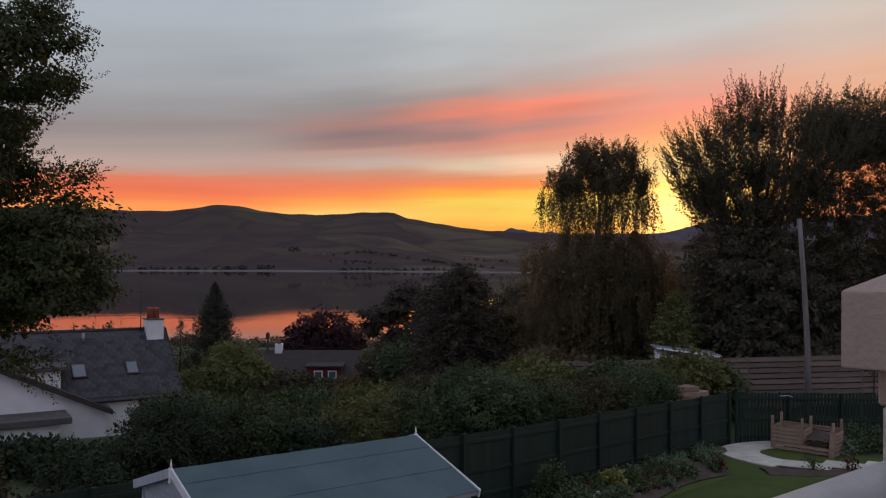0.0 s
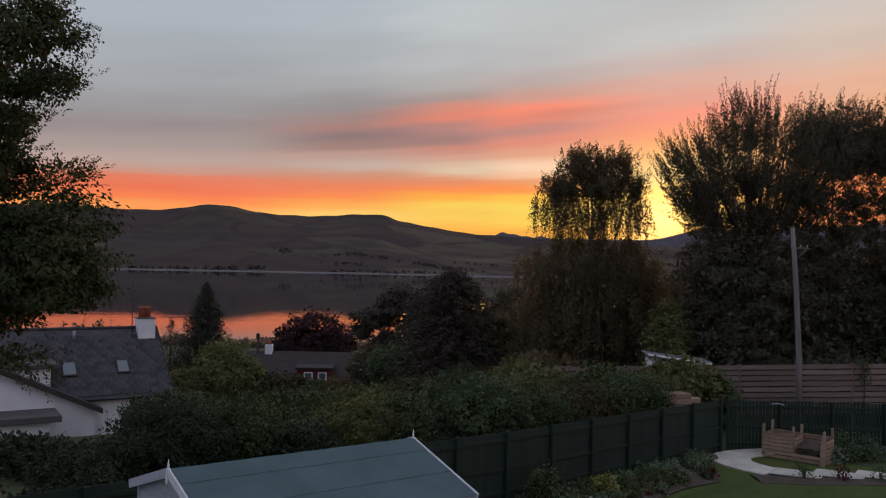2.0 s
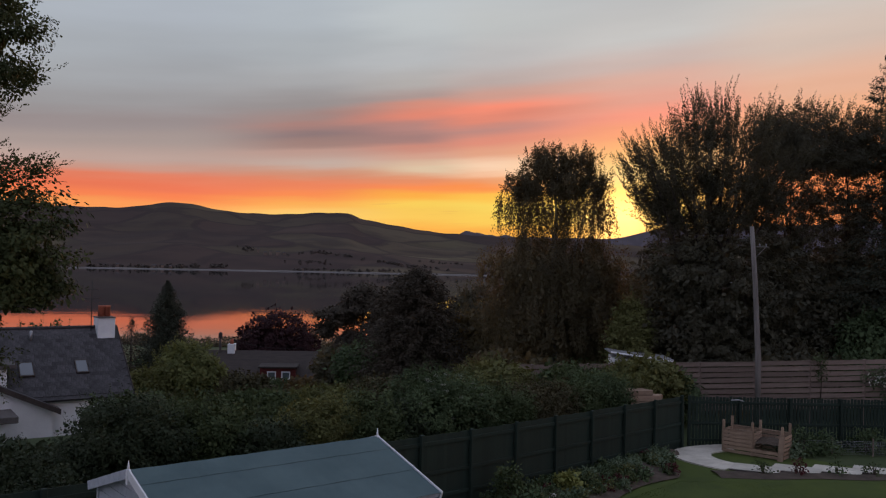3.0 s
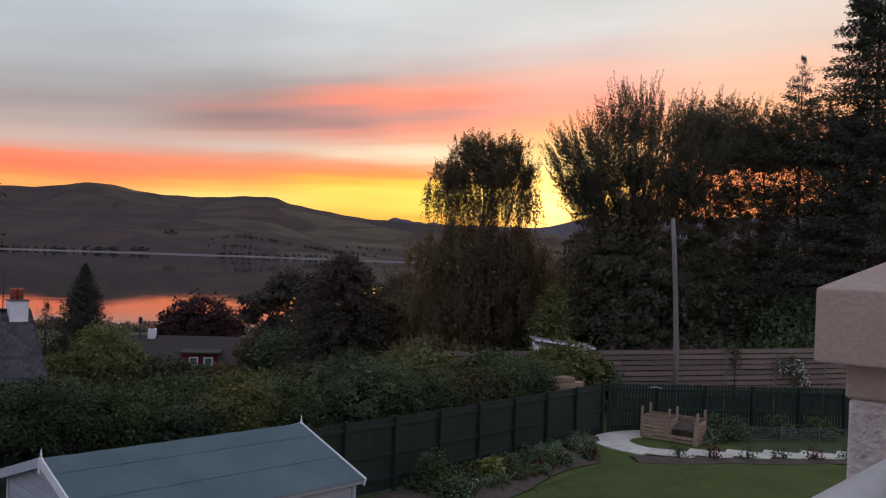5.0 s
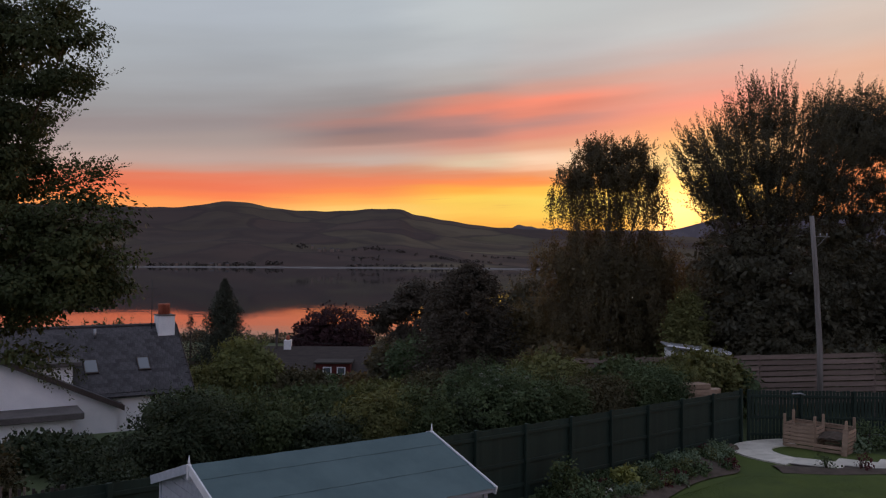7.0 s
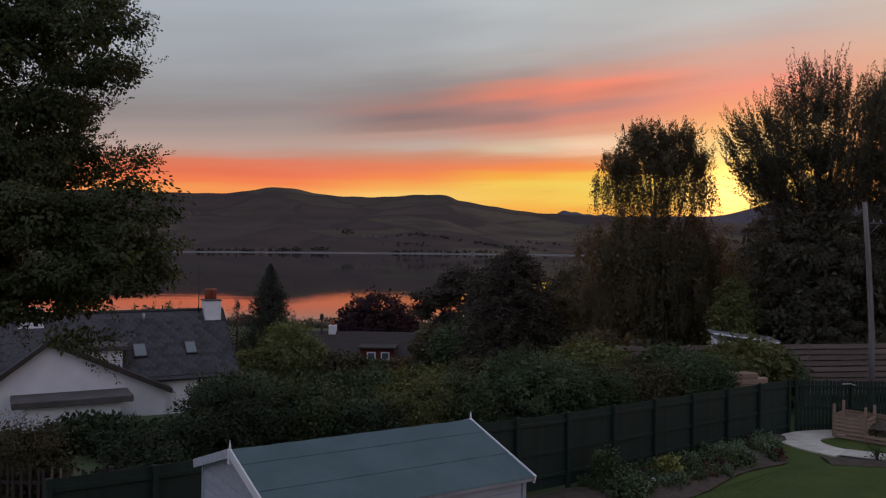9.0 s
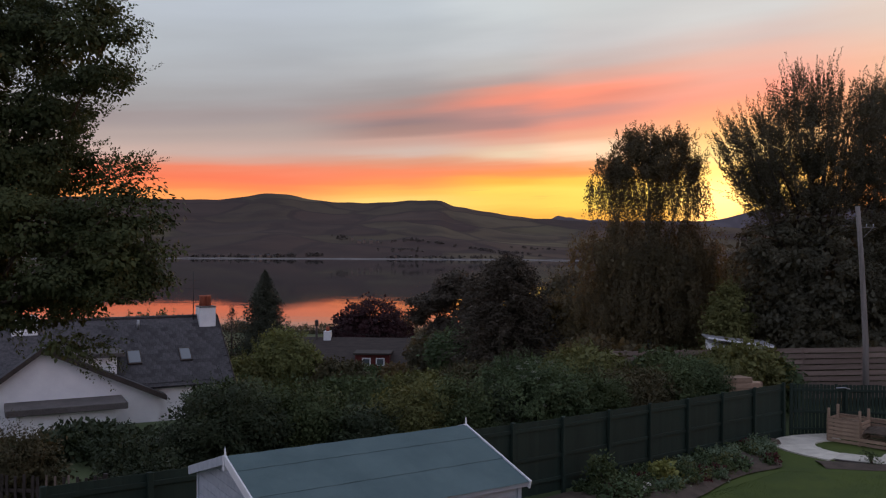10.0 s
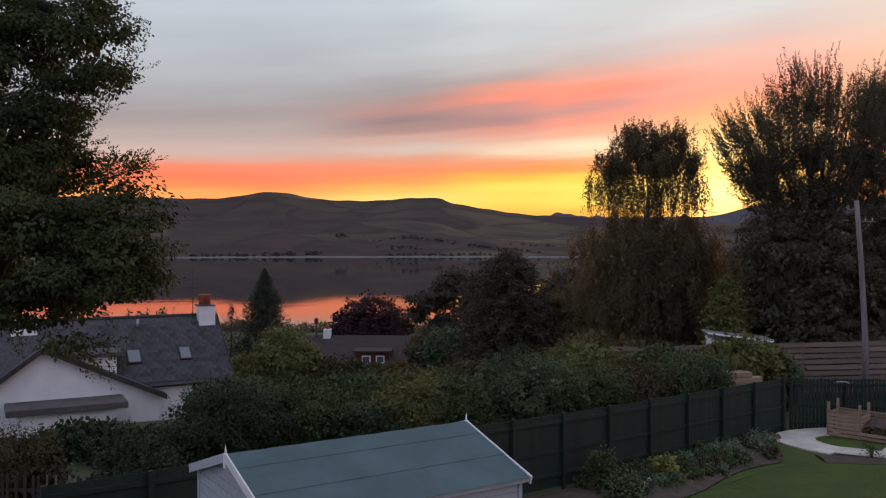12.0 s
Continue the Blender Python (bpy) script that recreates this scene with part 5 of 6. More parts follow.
# ---------------------------------------------------------------- trees
# weeping birch
bz = g(10.0, 55)
BIRCH = [(-0.9, 0, 12.3 - bz, 1.5, 1.3, 1.3), (1.9, 0, 12.2 - bz, 1.0, 1.1, 1.3), (0.2, 0, 11.0 - bz, 2.9, 1.8, 1.2), (-2.2, 0, 10.7 - bz, 1.3, 1.2, 1.0), (2.7, 0, 10.8 - bz, 1.0, 1.0, 0.9), (0.6, 0, 12.3 - bz, 1.1, 1.1, 1.0),
         (-1.5, 0, 5.6 - bz, 3.4, 2.8, 2.0), (2.2, 0, 5.2 - bz, 2.6, 2.6, 2.2), (0.2, 0, 2.2 - bz, 5.0, 3.4, 3.0), (2.8, 0.4, 1.8 - bz, 2.4, 2.4, 2.6)]
STRANDS = [(-1.2, 0, 10.9 - bz, 1.6, 1.4, 1.0), (1.6, 0, 10.8 - bz, 1.8, 1.4, 1.0), (-3.0, 0, 10.0 - bz, 1.3, 1.3, 0.8), (3.1, 0, 10.0 - bz, 0.9, 1.2, 0.9), (0, 0, 9.4 - bz, 3.6, 1.6, 0.6)]
tree("birch", 11, (10.0, 55, bz), 13.2 - bz, BIRCH, L_BIRCH, M_BIRCHBARK, "weeping birch with hanging leafy strands", "tree", 0.22, 14,
     sets=[dict(n=430, twig=2.4, m=60, leaf=0.115, mode="droop", shell=0.5, gap=-0.9, gapk=1.3, blobs=STRANDS, loose=0.55),
           dict(make=clumped, clumps=380, rc=0.42, per=90, leaf=0.12, flat=(0.7, 0.7, 1.3), blobs=BIRCH[:6], inner=0.2, droop=1.0, gap=-0.9, gapk=1.6),
           dict(make=spikes, n=150, root=(0, 0, 7 - bz), length=0.7, m=34, leaf=0.12, width=0.16, up=0.5, blobs=BIRCH[:6], shell=0.2),
           dict(make=clumped, clumps=380, rc=0.6, per=260, leaf=0.125, flat=(0.7, 0.7, 2.1), blobs=BIRCH[6:], inner=0.55, droop=1.3),
           dict(n=420, twig=2.6, m=44, leaf=0.12, mode="droop", shell=0.15, blobs=BIRCH[6:], loose=0.5),
           dict(n=900, twig=1.6, m=14, leaf=0.30, mode="droop", shell=0.8, blobs=BIRCH[6:])])
# great beech with upright twigs
ez = g(18.3, 50)
BEECH = [(0, 0, 10.8 - ez, 4.0, 3.2, 3.4), (-2.8, 0, 10.4 - ez, 2.3, 2.2, 2.0), (2.6, 0, 11.0 - ez, 3.4, 3.0, 3.7), (-0.4, 0, 13.8 - ez, 1.9, 1.8, 1.5), (-3.4, -0.3, 11.3 - ez, 1.7, 1.4, 1.2), (-3.2, -0.2, 8.9 - ez, 1.3, 1.2, 0.7),
         # lower skirts
         (-1.5, 0, 5.8 - ez, 2.6, 2.4, 2.0), (-1.5, 0, 2.4 - ez, 2.7, 2.6, 2.6), (1.6, 0, 4.8 - ez, 4.0, 3.6, 3.6), (1.2, 0, 1.0 - ez, 4.6, 3.6, 3.4)]
tree("beech", 12, (18.3, 50, ez), 13.6 - ez, BEECH, L_BEECH, M_BARK, "large dark beech with upright twiggy crown", "tree", 0.42, 22,
     sets=[dict(make=spikes, n=1150, root=(0.4, 0, 5.0 - ez), length=2.0, m=70, leaf=0.135, width=0.13, up=0.32, jit=0.13, shell=0.25, gap=-0.8, gapk=1.5, blobs=BEECH[:5]),
           dict(make=clumped, clumps=330, rc=0.45, per=120, leaf=0.13, flat=(0.7, 0.7, 1.1), inner=0.1, gap=-0.2, gapk=1.8, blobs=[(b[0], b[1], b[2] - 0.3, b[3] * 0.8, b[4] * 0.8, b[5] * 0.8) for b in BEECH[:4]]),
           dict(make=spikes, n=420, root=(0.4, 0, 6.0 - ez), length=1.2, m=44, leaf=0.13, width=0.20, up=0.2, jit=0.3, shell=0.7, blobs=BEECH[5:6] + [(-2.0, 0, 8.0 - ez, 1.6, 1.4, 0.7), (0.6, 0, 8.2 - ez, 2.4, 1.8, 1.0)]),
           dict(make=clumped, clumps=460, rc=0.62, per=240, leaf=0.14, flat=(1, 1, 0.6), blobs=BEECH[6:], inner=0.6),
           dict(make=spikes, n=200, root=(0.4, 0, 3.0 - ez), length=1.1, m=50, leaf=0.13, width=0.2, up=0.1, shell=0.08, blobs=BEECH[6:]),
           dict(n=1000, twig=1.2, m=14, leaf=0.34, mode="out", shell=0.75, blobs=BEECH[6:])])
# thinner trees beyond, through which the afterglow shows
for i, (x, y, top, rx) in enumerate([(23.6, 51, 15.2, 3.0), (27.6, 52, 15.6, 2.8), (32.3, 50, 15.2, 4.3)]):
    tz = g(x, y)
    BL = [(0, 0, 13.2 - tz, rx, 2.4, 2.0), (0.4, 0, 10.2 - tz, rx, 2.4, 2.2), (-0.3, 0, 7.2 - tz, rx * 0.95, 2.2, 1.6), (0, 0, 3.4 - tz, rx * 1.15, 2.8, 3.4), (0.5, 0, 0 - tz, rx * 1.2, 2.8, 3.4)]
    tree("woodland_tree", 30 + i, (x, y, tz), top - tz - 1, BL, L_BEECH, M_BARK, "tall thin-crowned woodland tree with gaps of sky", "tree", 0.17, 18, "trees along the boundary",
         sets=[dict(make=clumped, clumps=560 if i < 2 else 900, rc=0.34, per=80, leaf=0.12, flat=(1.1, 1.1, 0.6), gap=-0.2 if i < 2 else -1.6, gapk=2.8, inner=0.15, blobs=BL[1:3] + [(0, 0, 8.8 - tz, rx * 0.95, 2.2, 1.6)]),
               dict(make=clumped, clumps=300 if i < 2 else 380, rc=0.5, per=120, leaf=0.13, flat=(1.1, 1.1, 0.6), gap=-0.8, gapk=1.3, inner=0.3, blobs=BL[:1]),
               dict(make=spikes, n=170, root=(0, 0, 5 - tz), length=1.0, m=44, leaf=0.13, width=0.2, up=0.2, jit=0.35, shell=0.4, gap=-0.2, gapk=2.8, blobs=BL[:3]),
               dict(make=spikes, n=120, root=(0, 0, 9 - tz), length=1.1, m=44, leaf=0.13, width=0.2, up=0.5, shell=0.3, blobs=[(0, 0, 14.6 - tz, rx, 2.2, 0.9)]),
               dict(make=clumped, clumps=360, rc=0.65, per=200, leaf=0.15, flat=(1, 1, 0.6), blobs=BL[3:], inner=0.6),
               dict(n=900, twig=1.2, m=14, leaf=0.34, mode="out", shell=0.75, blobs=BL[3:])])
conifer("spruce", 41, (32.6, 48, g(32.6, 48)), 25.5 - g(32.6, 48), 9.4, 38, 26, 0.19, L_NEEDLE, "tall dark spruce with drooping boughs", m=130, droop=0.06)
conifer("spruce", 42, (31.2, 54, g(31.2, 54)), 19.6 - g(31.2, 54), 6.6, 30, 13, 0.18, L_NEEDLE, "slender dark spruce tip above the wood", m=70, droop=-0.02, power=0.85)
# conifers and domes down the slope
conifer("cypress", 43, (-15.9, 60, g(-15.9, 60)), 3.9 - g(-15.9, 60), 2.7, 56, 24, 0.15, L_NEEDLE, "dense dark conical cypress", power=0.82, droop=-0.35, m=40)
conifer("young_pine", 44, (-18.3, 60, g(-18.3, 60)), 1.2 - g(-18.3, 60), 2.2, 16, 9, 0.3, L_PINE, "small open pine beside the cypress", power=0.6, droop=0.05, m=18)
conifer("noble_fir", 45, (1.2, 60, g(1.2, 60)), 5.1 - g(1.2, 60), 4.9, 42, 24, 0.22, L_PINE, "broad dark fir with layered boughs", power=0.46, droop=0.10, m=60)
pz = g(-3.2, 76)
PINE = [(0.4, 0, 2.0 - pz, 2.6, 2.4, 1.7), (-2.2, 0, 0.6 - pz, 2.2, 2.0, 1.3), (2.8, 0, 1.2 - pz, 2.2, 2.2, 2.0), (-3.2, 0, -0.6 - pz, 1.2, 1.4, 0.7), (1.6, 0, -1.2 - pz, 3.2, 2.4, 2.0), (-1.0, 0, -1.4 - pz, 1.6, 1.6, 0.9)]
tree("scots_pine", 13, (-3.2, 76, pz), 3.6 - pz, PINE, L_PINE, M_BARK, "spreading dark pine above the shore", "tree", 0.3, 10,
     sets=[dict(make=clumped, clumps=330, rc=0.6, per=90, leaf=0.26, flat=(1.2, 1.2, 0.5), inner=0.3, gap=-0.9, gapk=0.9)])
cz = g(-15.2, 110)
COP = [(0, 0, -5.3 - cz, 4.8, 4.2, 3.9), (-1.8, 0, -6.5 - cz, 3.4, 3.4, 3.2), (2.2, 0, -6.4 - cz, 3.2, 3.4, 3.2)]
tree("copper_beech", 14, (-15.2, 110, cz), -2.5 - cz, COP, L_COPPER, M_BARK, "round dark copper beech before the water", "tree", 0.3, 8,
     sets=[dict(make=clumped, clumps=460, rc=0.55, per=120, leaf=0.2, inner=0.95), dict(n=900, twig=0.7, m=10, leaf=0.5, mode="out", shell=0.6)])
# near ash tree that leans into view beside the balcony
az_ = g(-9.6, 14.6)
ASH = [(0.5, 0, 8.3 - az_, 2.1, 1.9, 2.2), (2.75, -0.3, 9.35 - az_, 0.66, 0.8, 0.95), (0.8, 0, 6.4 - az_, 2.3, 1.9, 1.3), (3.2, -0.4, 6.2 - az_, 1.1, 1.0, 0.75), (2.75, -0.2, 5.3 - az_, 1.25, 1.2, 0.55), (-1.0, 0, 10.8 - az_, 2.3, 2.2, 1.9), (-0.4, 0, 5.5 - az_, 2.2, 1.8, 0.9),
       (1.9, -0.2, 8.0 - az_, 0.7, 0.8, 0.6), (2.6, -0.4, 4.35 - az_, 0.45, 0.4, 0.22), (1.0, 0.0, 9.8 - az_, 1.2, 1.2, 0.8), (0.5, 0, 4.95 - az_, 2.0, 1.5, 0.5), (1.5, 0, 7.3 - az_, 1.4, 1.3, 0.55)]
ASHO = [(2.6, -0.4, 4.3 - az_, 0.4, 0.4, 0.25), (3.0, -0.4, 8.6 - az_, 0.4, 0.5, 0.4), (3.3, -0.4, 7.15 - az_, 0.35, 0.5, 0.16), (2.8, -0.4, 9.9 - az_, 0.4, 0.5, 0.35), (2.4, -0.4, 7.6 - az_, 0.4, 0.4, 0.3), (1.7, -0.4, 9.9 - az_, 0.3, 0.4, 0.3)]
tree("ash_tree", 15, (-9.6, 14.6, az_), 10.0 - az_, ASH, L_TREE, M_BARK, "leafy garden tree close to the balcony", "tree", 0.14, 7,
     sets=[dict(make=clumped, clumps=640, rc=0.34, per=290, leaf=0.066, flat=(1.15, 1.15, 0.5), inner=0.5, gap=-0.95, gapk=2.0, droop=0.5, wide=0.62, rough=0.5),
           dict(make=spikes, n=420, root=(0, 0, 5.5 - az_), length=0.7, m=44, leaf=0.07, width=0.13, up=0.05, jit=0.3, shell=0.12, wide=0.6, sag=0.15),
           dict(make=spikes, n=110, root=(0.5, 0, 6.8 - az_), length=0.75, m=44, leaf=0.066, width=0.11, up=0.05, jit=0.22, shell=0.6, wide=0.6, blobs=ASHO),
           dict(make=clumped, clumps=330, rc=0.4, per=110, leaf=0.11, flat=(1.1, 1.1, 0.6), inner=0.1, gap=-0.7, gapk=2.0, droop=0.5, wide=0.65)])

# ---------------------------------------------------------------- hedge and shrubs beyond the fence
H = "shrubs along the fence"


def bush(seed, x, y, top, r, mat, label, n=1200, leaf=0.13, low=None, name="shrub", twig=0.45, m=14, group=H):
    z0 = g(x, y) if low is None else low
    hgt = top - z0
    rng = random.Random(seed)
    bl = [(0, 0, hgt * 0.55, r, r * 0.85, hgt * 0.46)]
    for k in range(4):
        a = k * 1.57 + rng.uniform(-0.5, 0.5)
        bl.append((math.cos(a) * r * 0.55, math.sin(a) * r * 0.45, hgt * rng.uniform(0.45, 0.72), r * 0.55, r * 0.5, hgt * rng.uniform(0.22, 0.30)))
    return shrub(name, seed, (x, y, z0), bl, mat, label, "shrub", group, n=n, twig=twig, m=m, leaf=leaf)


GREEN, DARK, PALE, BROWN = "full green shrub behind the fence", "dark glossy shrub behind the fence", "pale-flowered shrub behind the fence", "clipped brownish shrub behind the fence"
ROW = [(-7.8, 18.6, 1.6, 0.75, L_DARK, DARK), (-6.6, 21.2, 2.5, 1.55, L_DARK, DARK), (-5.0, 22.6, 2.3, 1.35, L_ASH, GREEN), (-3.6, 22.6, 1.65, 1.25, L_DARK, DARK), (-2.3, 23.8, 1.95, 1.25, L_OLIVE, GREEN),
       (-1.0, 24.4, 2.15, 1.2, L_ASH, GREEN), (0.0, 25.0, 1.7, 1.0, L_DARK, DARK), (1.25, 25.9, 2.6, 1.55, L_LAUREL, PALE), (3.0, 27.0, 2.0, 1.15, L_ASH, GREEN), (4.0, 28.2, 1.85, 1.2, L_RUST, BROWN),
       (5.1, 29.2, 1.75, 1.15, L_RUST, BROWN), (6.2, 30.0, 1.75, 1.1, L_ASH, GREEN), (7.2, 31.0, 1.9, 1.25, L_LAUREL, GREEN), (8.3, 32.3, 1.7, 1.2, L_OLIVE, GREEN)]
for i, (x, y, top, r, mt, lb) in enumerate(ROW):
    ob = bush(100 + i, x, y, top, r, mt, lb, 2300, 0.062)
    if lb is PALE:
        rf = np.random.default_rng(64)
        quads("flower_heads", clumped(rf, [(0, 0, 2.15, 1.35, 1.2, 0.85)], 46, 0.075, 26, 0.045, flat=(1.3, 1.3, 0.4), inner=0.92), L_HEAD, ob)
BACK = [(3.9, 34.0, 1.95, 1.7, L_OLIVE), (9.6, 33.6, 2.25, 1.5, L_OLIVE), (7.0, 34.2, 1.75, 1.5, L_ASH), (11.0, 34.4, 1.45, 1.0, L_LAUREL), (-10.6, 44, 1.5, 1.7, L_FRESH), (-12.4, 43, 0.1, 1.6, L_OLIVE), (-8.0, 44, -0.1, 1.5, L_RUST),
        (-6.4, 40, -0.6, 1.7, L_ASH), (-3.5, 42, -0.7, 1.9, L_OLIVE), (-0.6, 44, -0.4, 1.9, L_RUST), (2.2, 42, 0.3, 2.0, L_ASH), (-9.6, 32, 0.4, 1.7, L_ASH), (-13.5, 28, -0.5, 1.5, L_DARK), (-11.3, 26.5, -0.4, 1.3, L_DARK), (11.6, 40, 0.8, 1.5, L_LAUREL), (13.2, 41, 0.35, 1.3, L_ASH)]
for i, (x, y, top, r, mt) in enumerate(BACK):
    bush(130 + i, x, y, top, r, mt, "rounded garden shrub on the slope", 1300, 0.12, group="shrubs on the slope")
bush(150, -9.95, 17.3, 2.05, 1.0, L_RUST, "rust-tinted shrub beside the cottage", 1700, 0.055, group="shrubs on the slope")
bush(151, -7.1, 17.2, 1.45, 0.8, L_DARK, "small dark shrub behind the shed", 1000, 0.06, group="shrubs on the slope")
bush(152, 13.4, 49.0, 4.0, 1.2, L_OLIVE, "lighter green bushy tree between the darker crowns", 1300, 0.11, name="bushy_tree", twig=0.7, group="bushy trees on the slope")
# rough woodland that closes the slope between the houses
WOOD = [(-4.4, 70, -1.6, 2.2), (-1.5, 66, -0.6, 3.0), (5.4, 63, 2.6, 3.2), (8.5, 66, 3.0, 4.0), (13.5, 64, 2.5, 3.6), (19.0, 65, 5.8, 4.0), (24, 58, 3.5, 4.0), (29.5, 47, 4.0, 4.0), (35, 46, 6.0, 4.5), (22, 46, 1.2, 3.0), (26, 44, 1.8, 3.0), (6.5, 50, 0.2, 2.6),
        (-22, 58, -0.5, 3.0), (-25, 62, 0.5, 3.5), (-5.2, 84, -4.2, 2.2), (-4.5, 90, -3.2, 3.2), (-20, 75, -3.2, 2.6), (-23, 84, -5, 3.2), (5, 80, 0.5, 4), (12, 84, 1.0, 5), (-30, 70, -1.0, 4.5), (6.2, 69, 4.0, 2.6), (-11.5, 77, -5.95, 2.4), (-7.2, 76, -5.6, 2.4), (-16.2, 77, -5.95, 2.4)]
for i, (x, y, top, r) in enumerate(WOOD):
    bush(200 + i, x, y, top, r, (L_BEECH, L_LAUREL, L_BIRCH)[i % 3], "dense bushy tree on the lower slope", 1700, 0.20, name="bushy_tree", twig=0.8, m=12, group="bushy trees on the slope")
ws = [(x, 240 + 12 * math.sin(x * 0.13) + rngb.uniform(-8, 8), 3.0 + 2.0 * math.sin(x * 0.21 + 1) ** 2) for x in range(-150, 130, 7)]
rw = np.random.default_rng(77)
tagged(quads("shore_trees", foliage(rw, [(x, y, g(x, y) + hh * 0.2, 4.2, 3.5, hh * 0.3) for x, y, hh in ws], 9000, 0.9, 6, 0.6, "out", shell=0.35), L_BEECH), "low scrub along the near shore", "scrub", kind="stuff")

# ---------------------------------------------------------------- flower bed planting
P = "flower bed plants"


def bed(u, v):
    x, y = F0 + FD * u + FN * v
    return float(x), float(y), g(x, y) + 0.06 + 0.08 * math.sin(math.pi * min(1, max(0, v / 2.2)))


def rosette(seed, u, v, r, h, mat, label, n=90, mode="out", leaf=0.09, twig=0.14):
    x, y, z = bed(u, v)
    return shrub("bed_plant", seed, (x, y, z), [(0, 0, h * 0.45, r, r, h * 0.5)], mat, label, "plant", P, n=n, twig=twig, m=6, leaf=leaf, mode=mode, stems=2, wide=0.7, core=False)


rosette(301, 2.75, 1.15, 0.24, 0.34, L_YELLOW, "tuft of yellow-green ornamental grass", 130, "up", 0.12, 0.16)
rp_ = random.Random(31)
KIND = [(L_LAUREL, "leafy green perennial in the flower bed"), (L_ASH, "leafy green perennial in the flower bed"), (L_PALE, "pale-leaved hosta in dark soil"), (L_PURPLE, "dusky red flowering bed plant"), (L_OLIVE, "olive green perennial in dark soil"), (L_LAUREL, "leafy green perennial in the flower bed")]
for i in range(140):
    u, v = rp_.uniform(0.2, 8.6), 0.3 + 1.6 * rp_.uniform(0, 1) ** 1.25
    if abs(u - 2.75) < 0.5 and abs(v - 1.15) < 0.5:
        continue
    if v > 2.05 - 1.5 * max(0, (u - 6.8) / 2):
        v *= 0.65
    mt, lb = KIND[rp_.choice((0, 1, 2, 2, 4, 5, 0, 3))]
    if u > 4.5 and v < 1.2 and i % 3 == 0:
        mt, lb = L_PALE, "pale-leaved hosta in dark soil"
    k = rp_.uniform(0.10, 0.24)
    rosette(500 + i, u, v, k, k * rp_.uniform(0.7, 1.25), mt, lb, 46, "out" if i % 3 else "up", rp_.uniform(0.05, 0.085), 0.10)
rosette(380, 0.6, 0.9, 0.30, 0.85, L_ASH, "young upright green shrub", 160, "up", 0.09, 0.3)
rosette(381, 0.2, 2.0, 0.40, 0.42, L_LAUREL, "leafy green perennial in the flower bed", 160, "out", 0.11, 0.3)
for i, (u, v) in enumerate([(1.15, 1.5), (1.35, 1.7), (1.0, 1.85)]):
    x, y, z = bed(u, v)
    fl = rosette(384 + i, u, v, 0.12, 0.26, L_ASH, "small plant with white flowers in the bed", 24, "up", 0.06, 0.14)
    quads("blossom", clumped(np.random.default_rng(70 + i), [(0, 0, 0.28, 0.12, 0.12, 0.06)], 7, 0.02, 8, 0.035, inner=0.3), L_FLOWER, fl)
# small plants along the slab path
for i in range(7):
    x = 11.2 + i * 1.15
    shrub("border_plant", 390 + i, (x, 26.0 - 0.03 * i, -0.42), [(0, 0, 0.16, 0.17, 0.17, 0.2)], (L_ASH, L_PURPLE, L_LAUREL)[i % 3], "small rose plant beside the slabs", "plant", "plants along the path", n=34, twig=0.2, m=5, leaf=0.09, stems=2, core=False)
for i, (x, y, r, h) in enumerate([(13.7, 28.7, 0.45, 0.75), (14.6, 28.9, 0.40, 0.6), (16.4, 29.3, 0.5, 0.7), (18.0, 29.2, 0.5, 0.6), (13.2, 28.4, 0.25, 0.35)]):
    shrub("border_shrub", 400 + i, (x, y, -0.45), [(0, 0, h * 0.5, r, r * 0.8, h * 0.5)], L_LAUREL if i != 4 else L_PALE, "leafy shrub below the green fence", "shrub", "shrubs under the end fence", n=150, twig=0.3, m=7, leaf=0.10, stems=3, core=False)
# low wire netting before the end fence
net = thing("wire_netting", pose(13.4, 28.75, -0.45), "low grey wire netting fence on thin stakes", "fence")
nb_ = bmesh.new()
for i in range(9):
    add_tube(nb_, [(0, 0, 0.06 + i * 0.055), (5.6, -0.35, 0.06 + i * 0.055)], [0.0028, 0.0028], 3)
for i in range(90):
    x = i * 5.6 / 89
    add_tube(nb_, [(x, -0.0625 * x, 0.03), (x, -0.0625 * x, 0.52)], [0.0022, 0.0022], 3)
part("mesh_wire", nb_, M_METAL, net)
for i in range(5):
    part("stake", box_bm((i * 1.38 - 0.015, -0.0875 * i - 0.03, -0.1), (i * 1.38 + 0.015, -0.0875 * i + 0.0, 0.62), 0.003), M_LARCH, net)
# climber with white flowers on the larch screen
cl = thing("flowering_climber", pose(20.9, 35.93, 0), "climber with small white flowers on the larch screen", "climber")
part("stems", tube_bm([(0.6, 0, g(20.9, 35.9)), (0.4, -0.02, 0.4), (-0.2, -0.03, 1.2), (-0.7, -0.03, 1.7)], [0.03, 0.025, 0.018, 0.01], 6), M_BARK, cl)
rc = np.random.default_rng(55)
quads("foliage", foliage(rc, [(-0.4, -0.1, 1.35, 0.7, 0.12, 0.3), (0.2, -0.1, 0.75, 0.4, 0.12, 0.4)], 150, 0.25, 7, 0.09), L_LAUREL, cl)
quads("blossom", foliage(rc, [(-0.3, -0.18, 1.3, 0.65, 0.12, 0.25), (0.3, -0.18, 0.8, 0.35, 0.12, 0.42)], 60, 0.15, 4, 0.085, wide=0.9), L_FLOWER, cl)
cl2 = thing("flowering_climber", pose(18.0, 35.93, 0), "wisp of climber over the top of the larch screen", "climber")
part("stems", tube_bm([(0.0, 0, g(18, 35.9)), (0.05, -0.02, 1.2), (-0.05, -0.03, 2.1)], [0.025, 0.02, 0.01], 6), M_BARK, cl2)
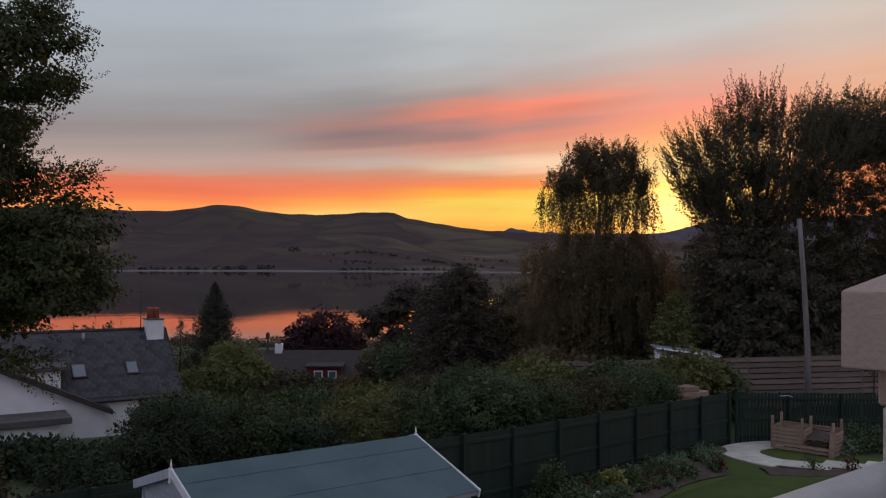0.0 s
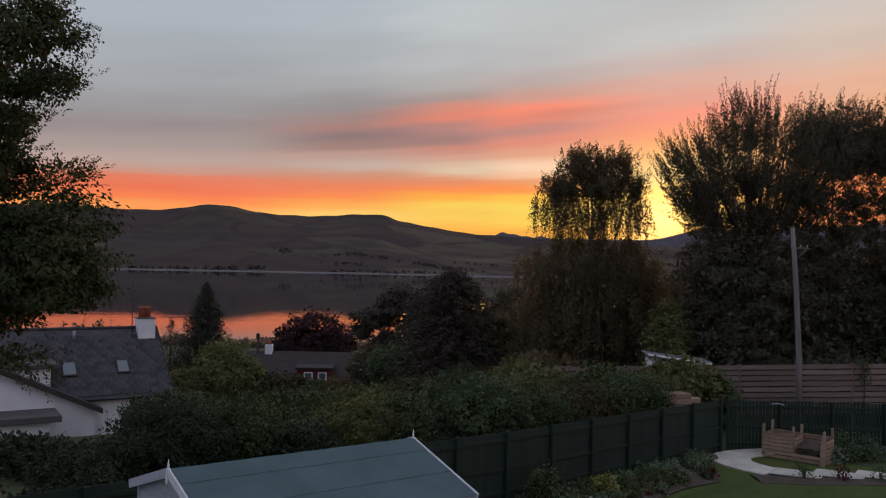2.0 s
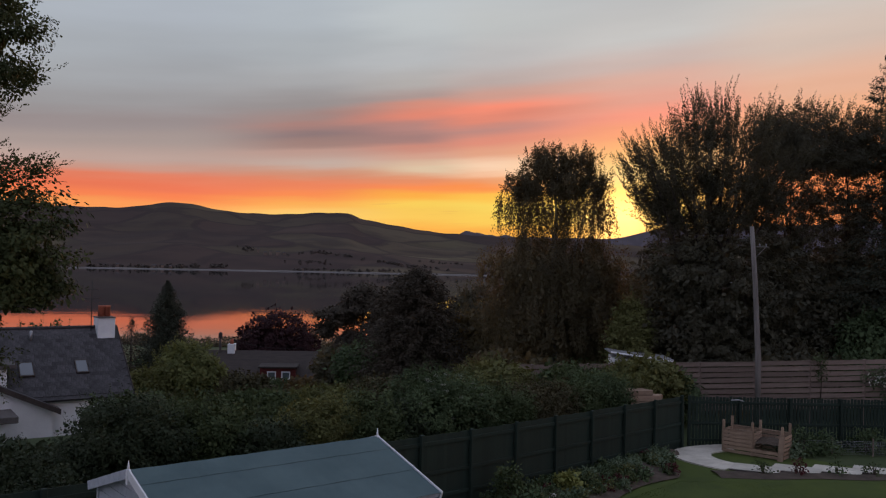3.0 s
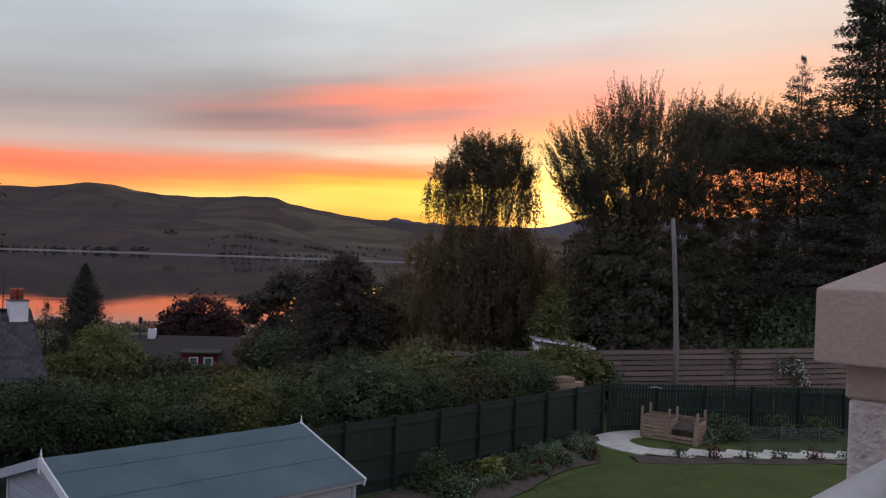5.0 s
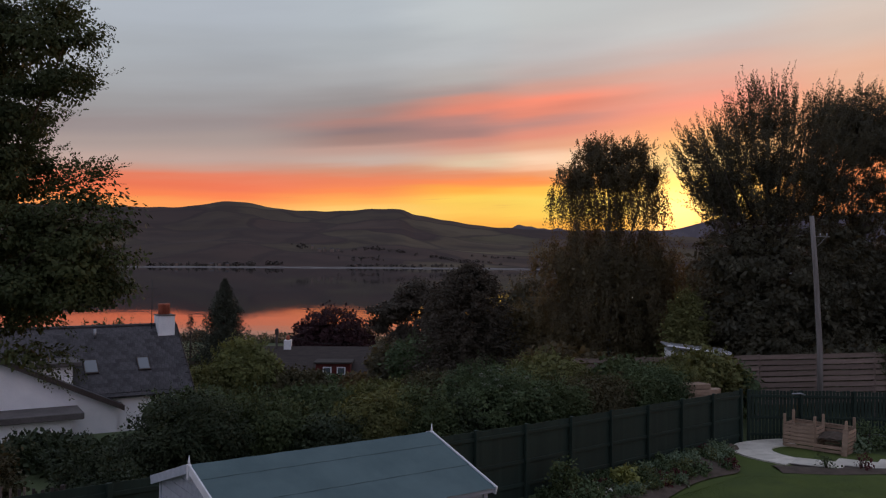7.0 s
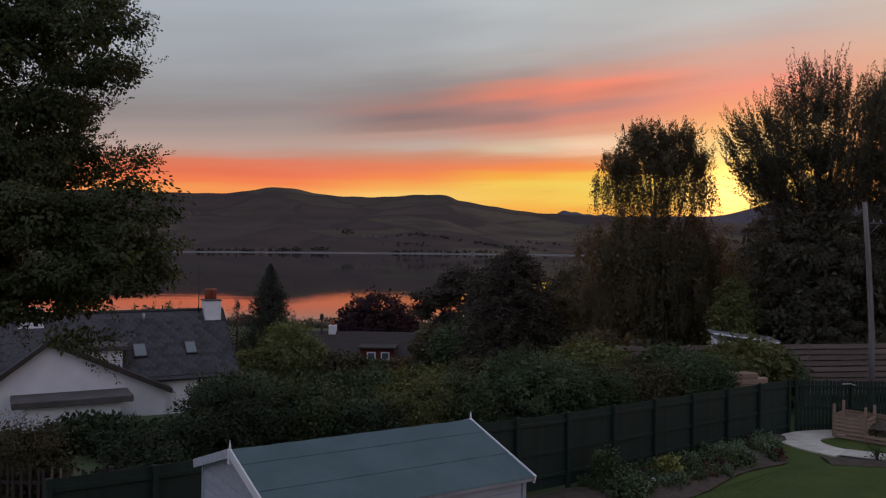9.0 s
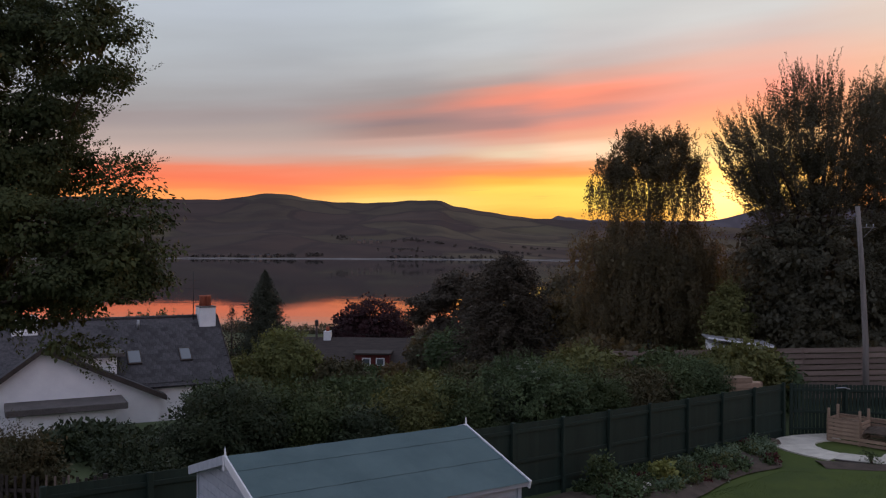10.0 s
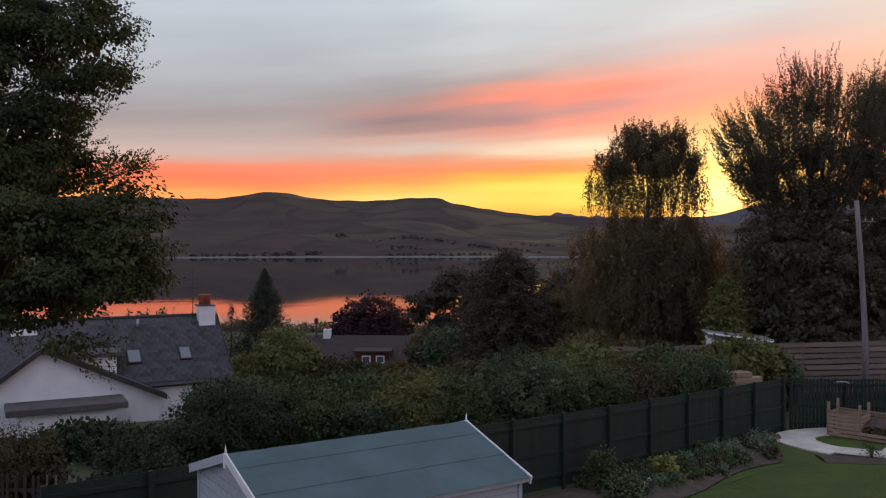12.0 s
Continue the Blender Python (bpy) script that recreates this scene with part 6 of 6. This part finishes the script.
quads("foliage", foliage(rc, [(0, -0.1, 1.6, 0.18, 0.1, 0.5), (-0.05, -0.05, 2.1, 0.25, 0.15, 0.2)], 60, 0.2, 6, 0.09), L_ASH, cl2)

# picket fence by the cottage shrub
pf = thing("picket_fence", pose(-10.0, 16.3, g(-10.0, 16.3)), "dark picket fence with a few pale pickets", "fence")
ph = 1.45 - g(-10.0, 16.3)
pk = box_mesh("picket", (-0.03, -0.01, -0.1), (0.03, 0.01, ph), M_DARKWOOD, 0.004)
pk_pale = box_mesh("picket", (-0.02, -0.01, -0.1), (0.02, 0.01, ph), M_LARCH, 0.004)
for i in range(17):
    piece("picket", pk_pale if i in (9, 10, 12) else pk, pf, pose(i * 0.155, 0, -0.02 * (i % 3), 0, (i % 4 - 1.5) * 0.6, 0))
for h in (0.3, 0.82):
    part("rail", box_bm((-0.1, 0.012, ph * h), (2.6, 0.05, ph * h + 0.07), 0.004), M_DARKWOOD, pf)
for x in (-0.05, 2.52):
    part("post", box_bm((x - 0.04, 0.052, -0.2), (x + 0.04, 0.13, ph + 0.03), 0.005), M_DARKWOOD, pf)

# turf blades
rg_ = np.random.default_rng(6)
n = 26000
u, v = rg_.uniform(0.5, 12, n), 2.4 + rg_.uniform(0, 1, n) ** 1.5 * 7
gx, gy = F0[0] + FD[0] * u + FN[0] * v, F0[1] + FD[1] * u + FN[1] * v
ok = (gy < 25.1) & (gy > 17)
gx, gy = gx[ok], gy[ok]
b0 = np.stack([gx, gy, land(gx, gy) + 0.008], -1)
a = rg_.uniform(0, 6.28, len(gx))
sd = np.stack([np.cos(a), np.sin(a), 0 * a], -1) * 0.006
tip = b0 + np.stack([rg_.normal(size=len(gx)) * 0.012, rg_.normal(size=len(gx)) * 0.012, rg_.uniform(0.012, 0.026, len(gx))], -1)
tagged(quads("lawn_grass", np.stack([b0 - sd, b0 + sd, tip], 1).reshape(-1, 3), leafy("turf_blade", (0.050, 0.085, 0.018), (0.10, 0.14, 0.034), 0.3), per=3), "short blades of mown turf", "grass", kind="stuff")
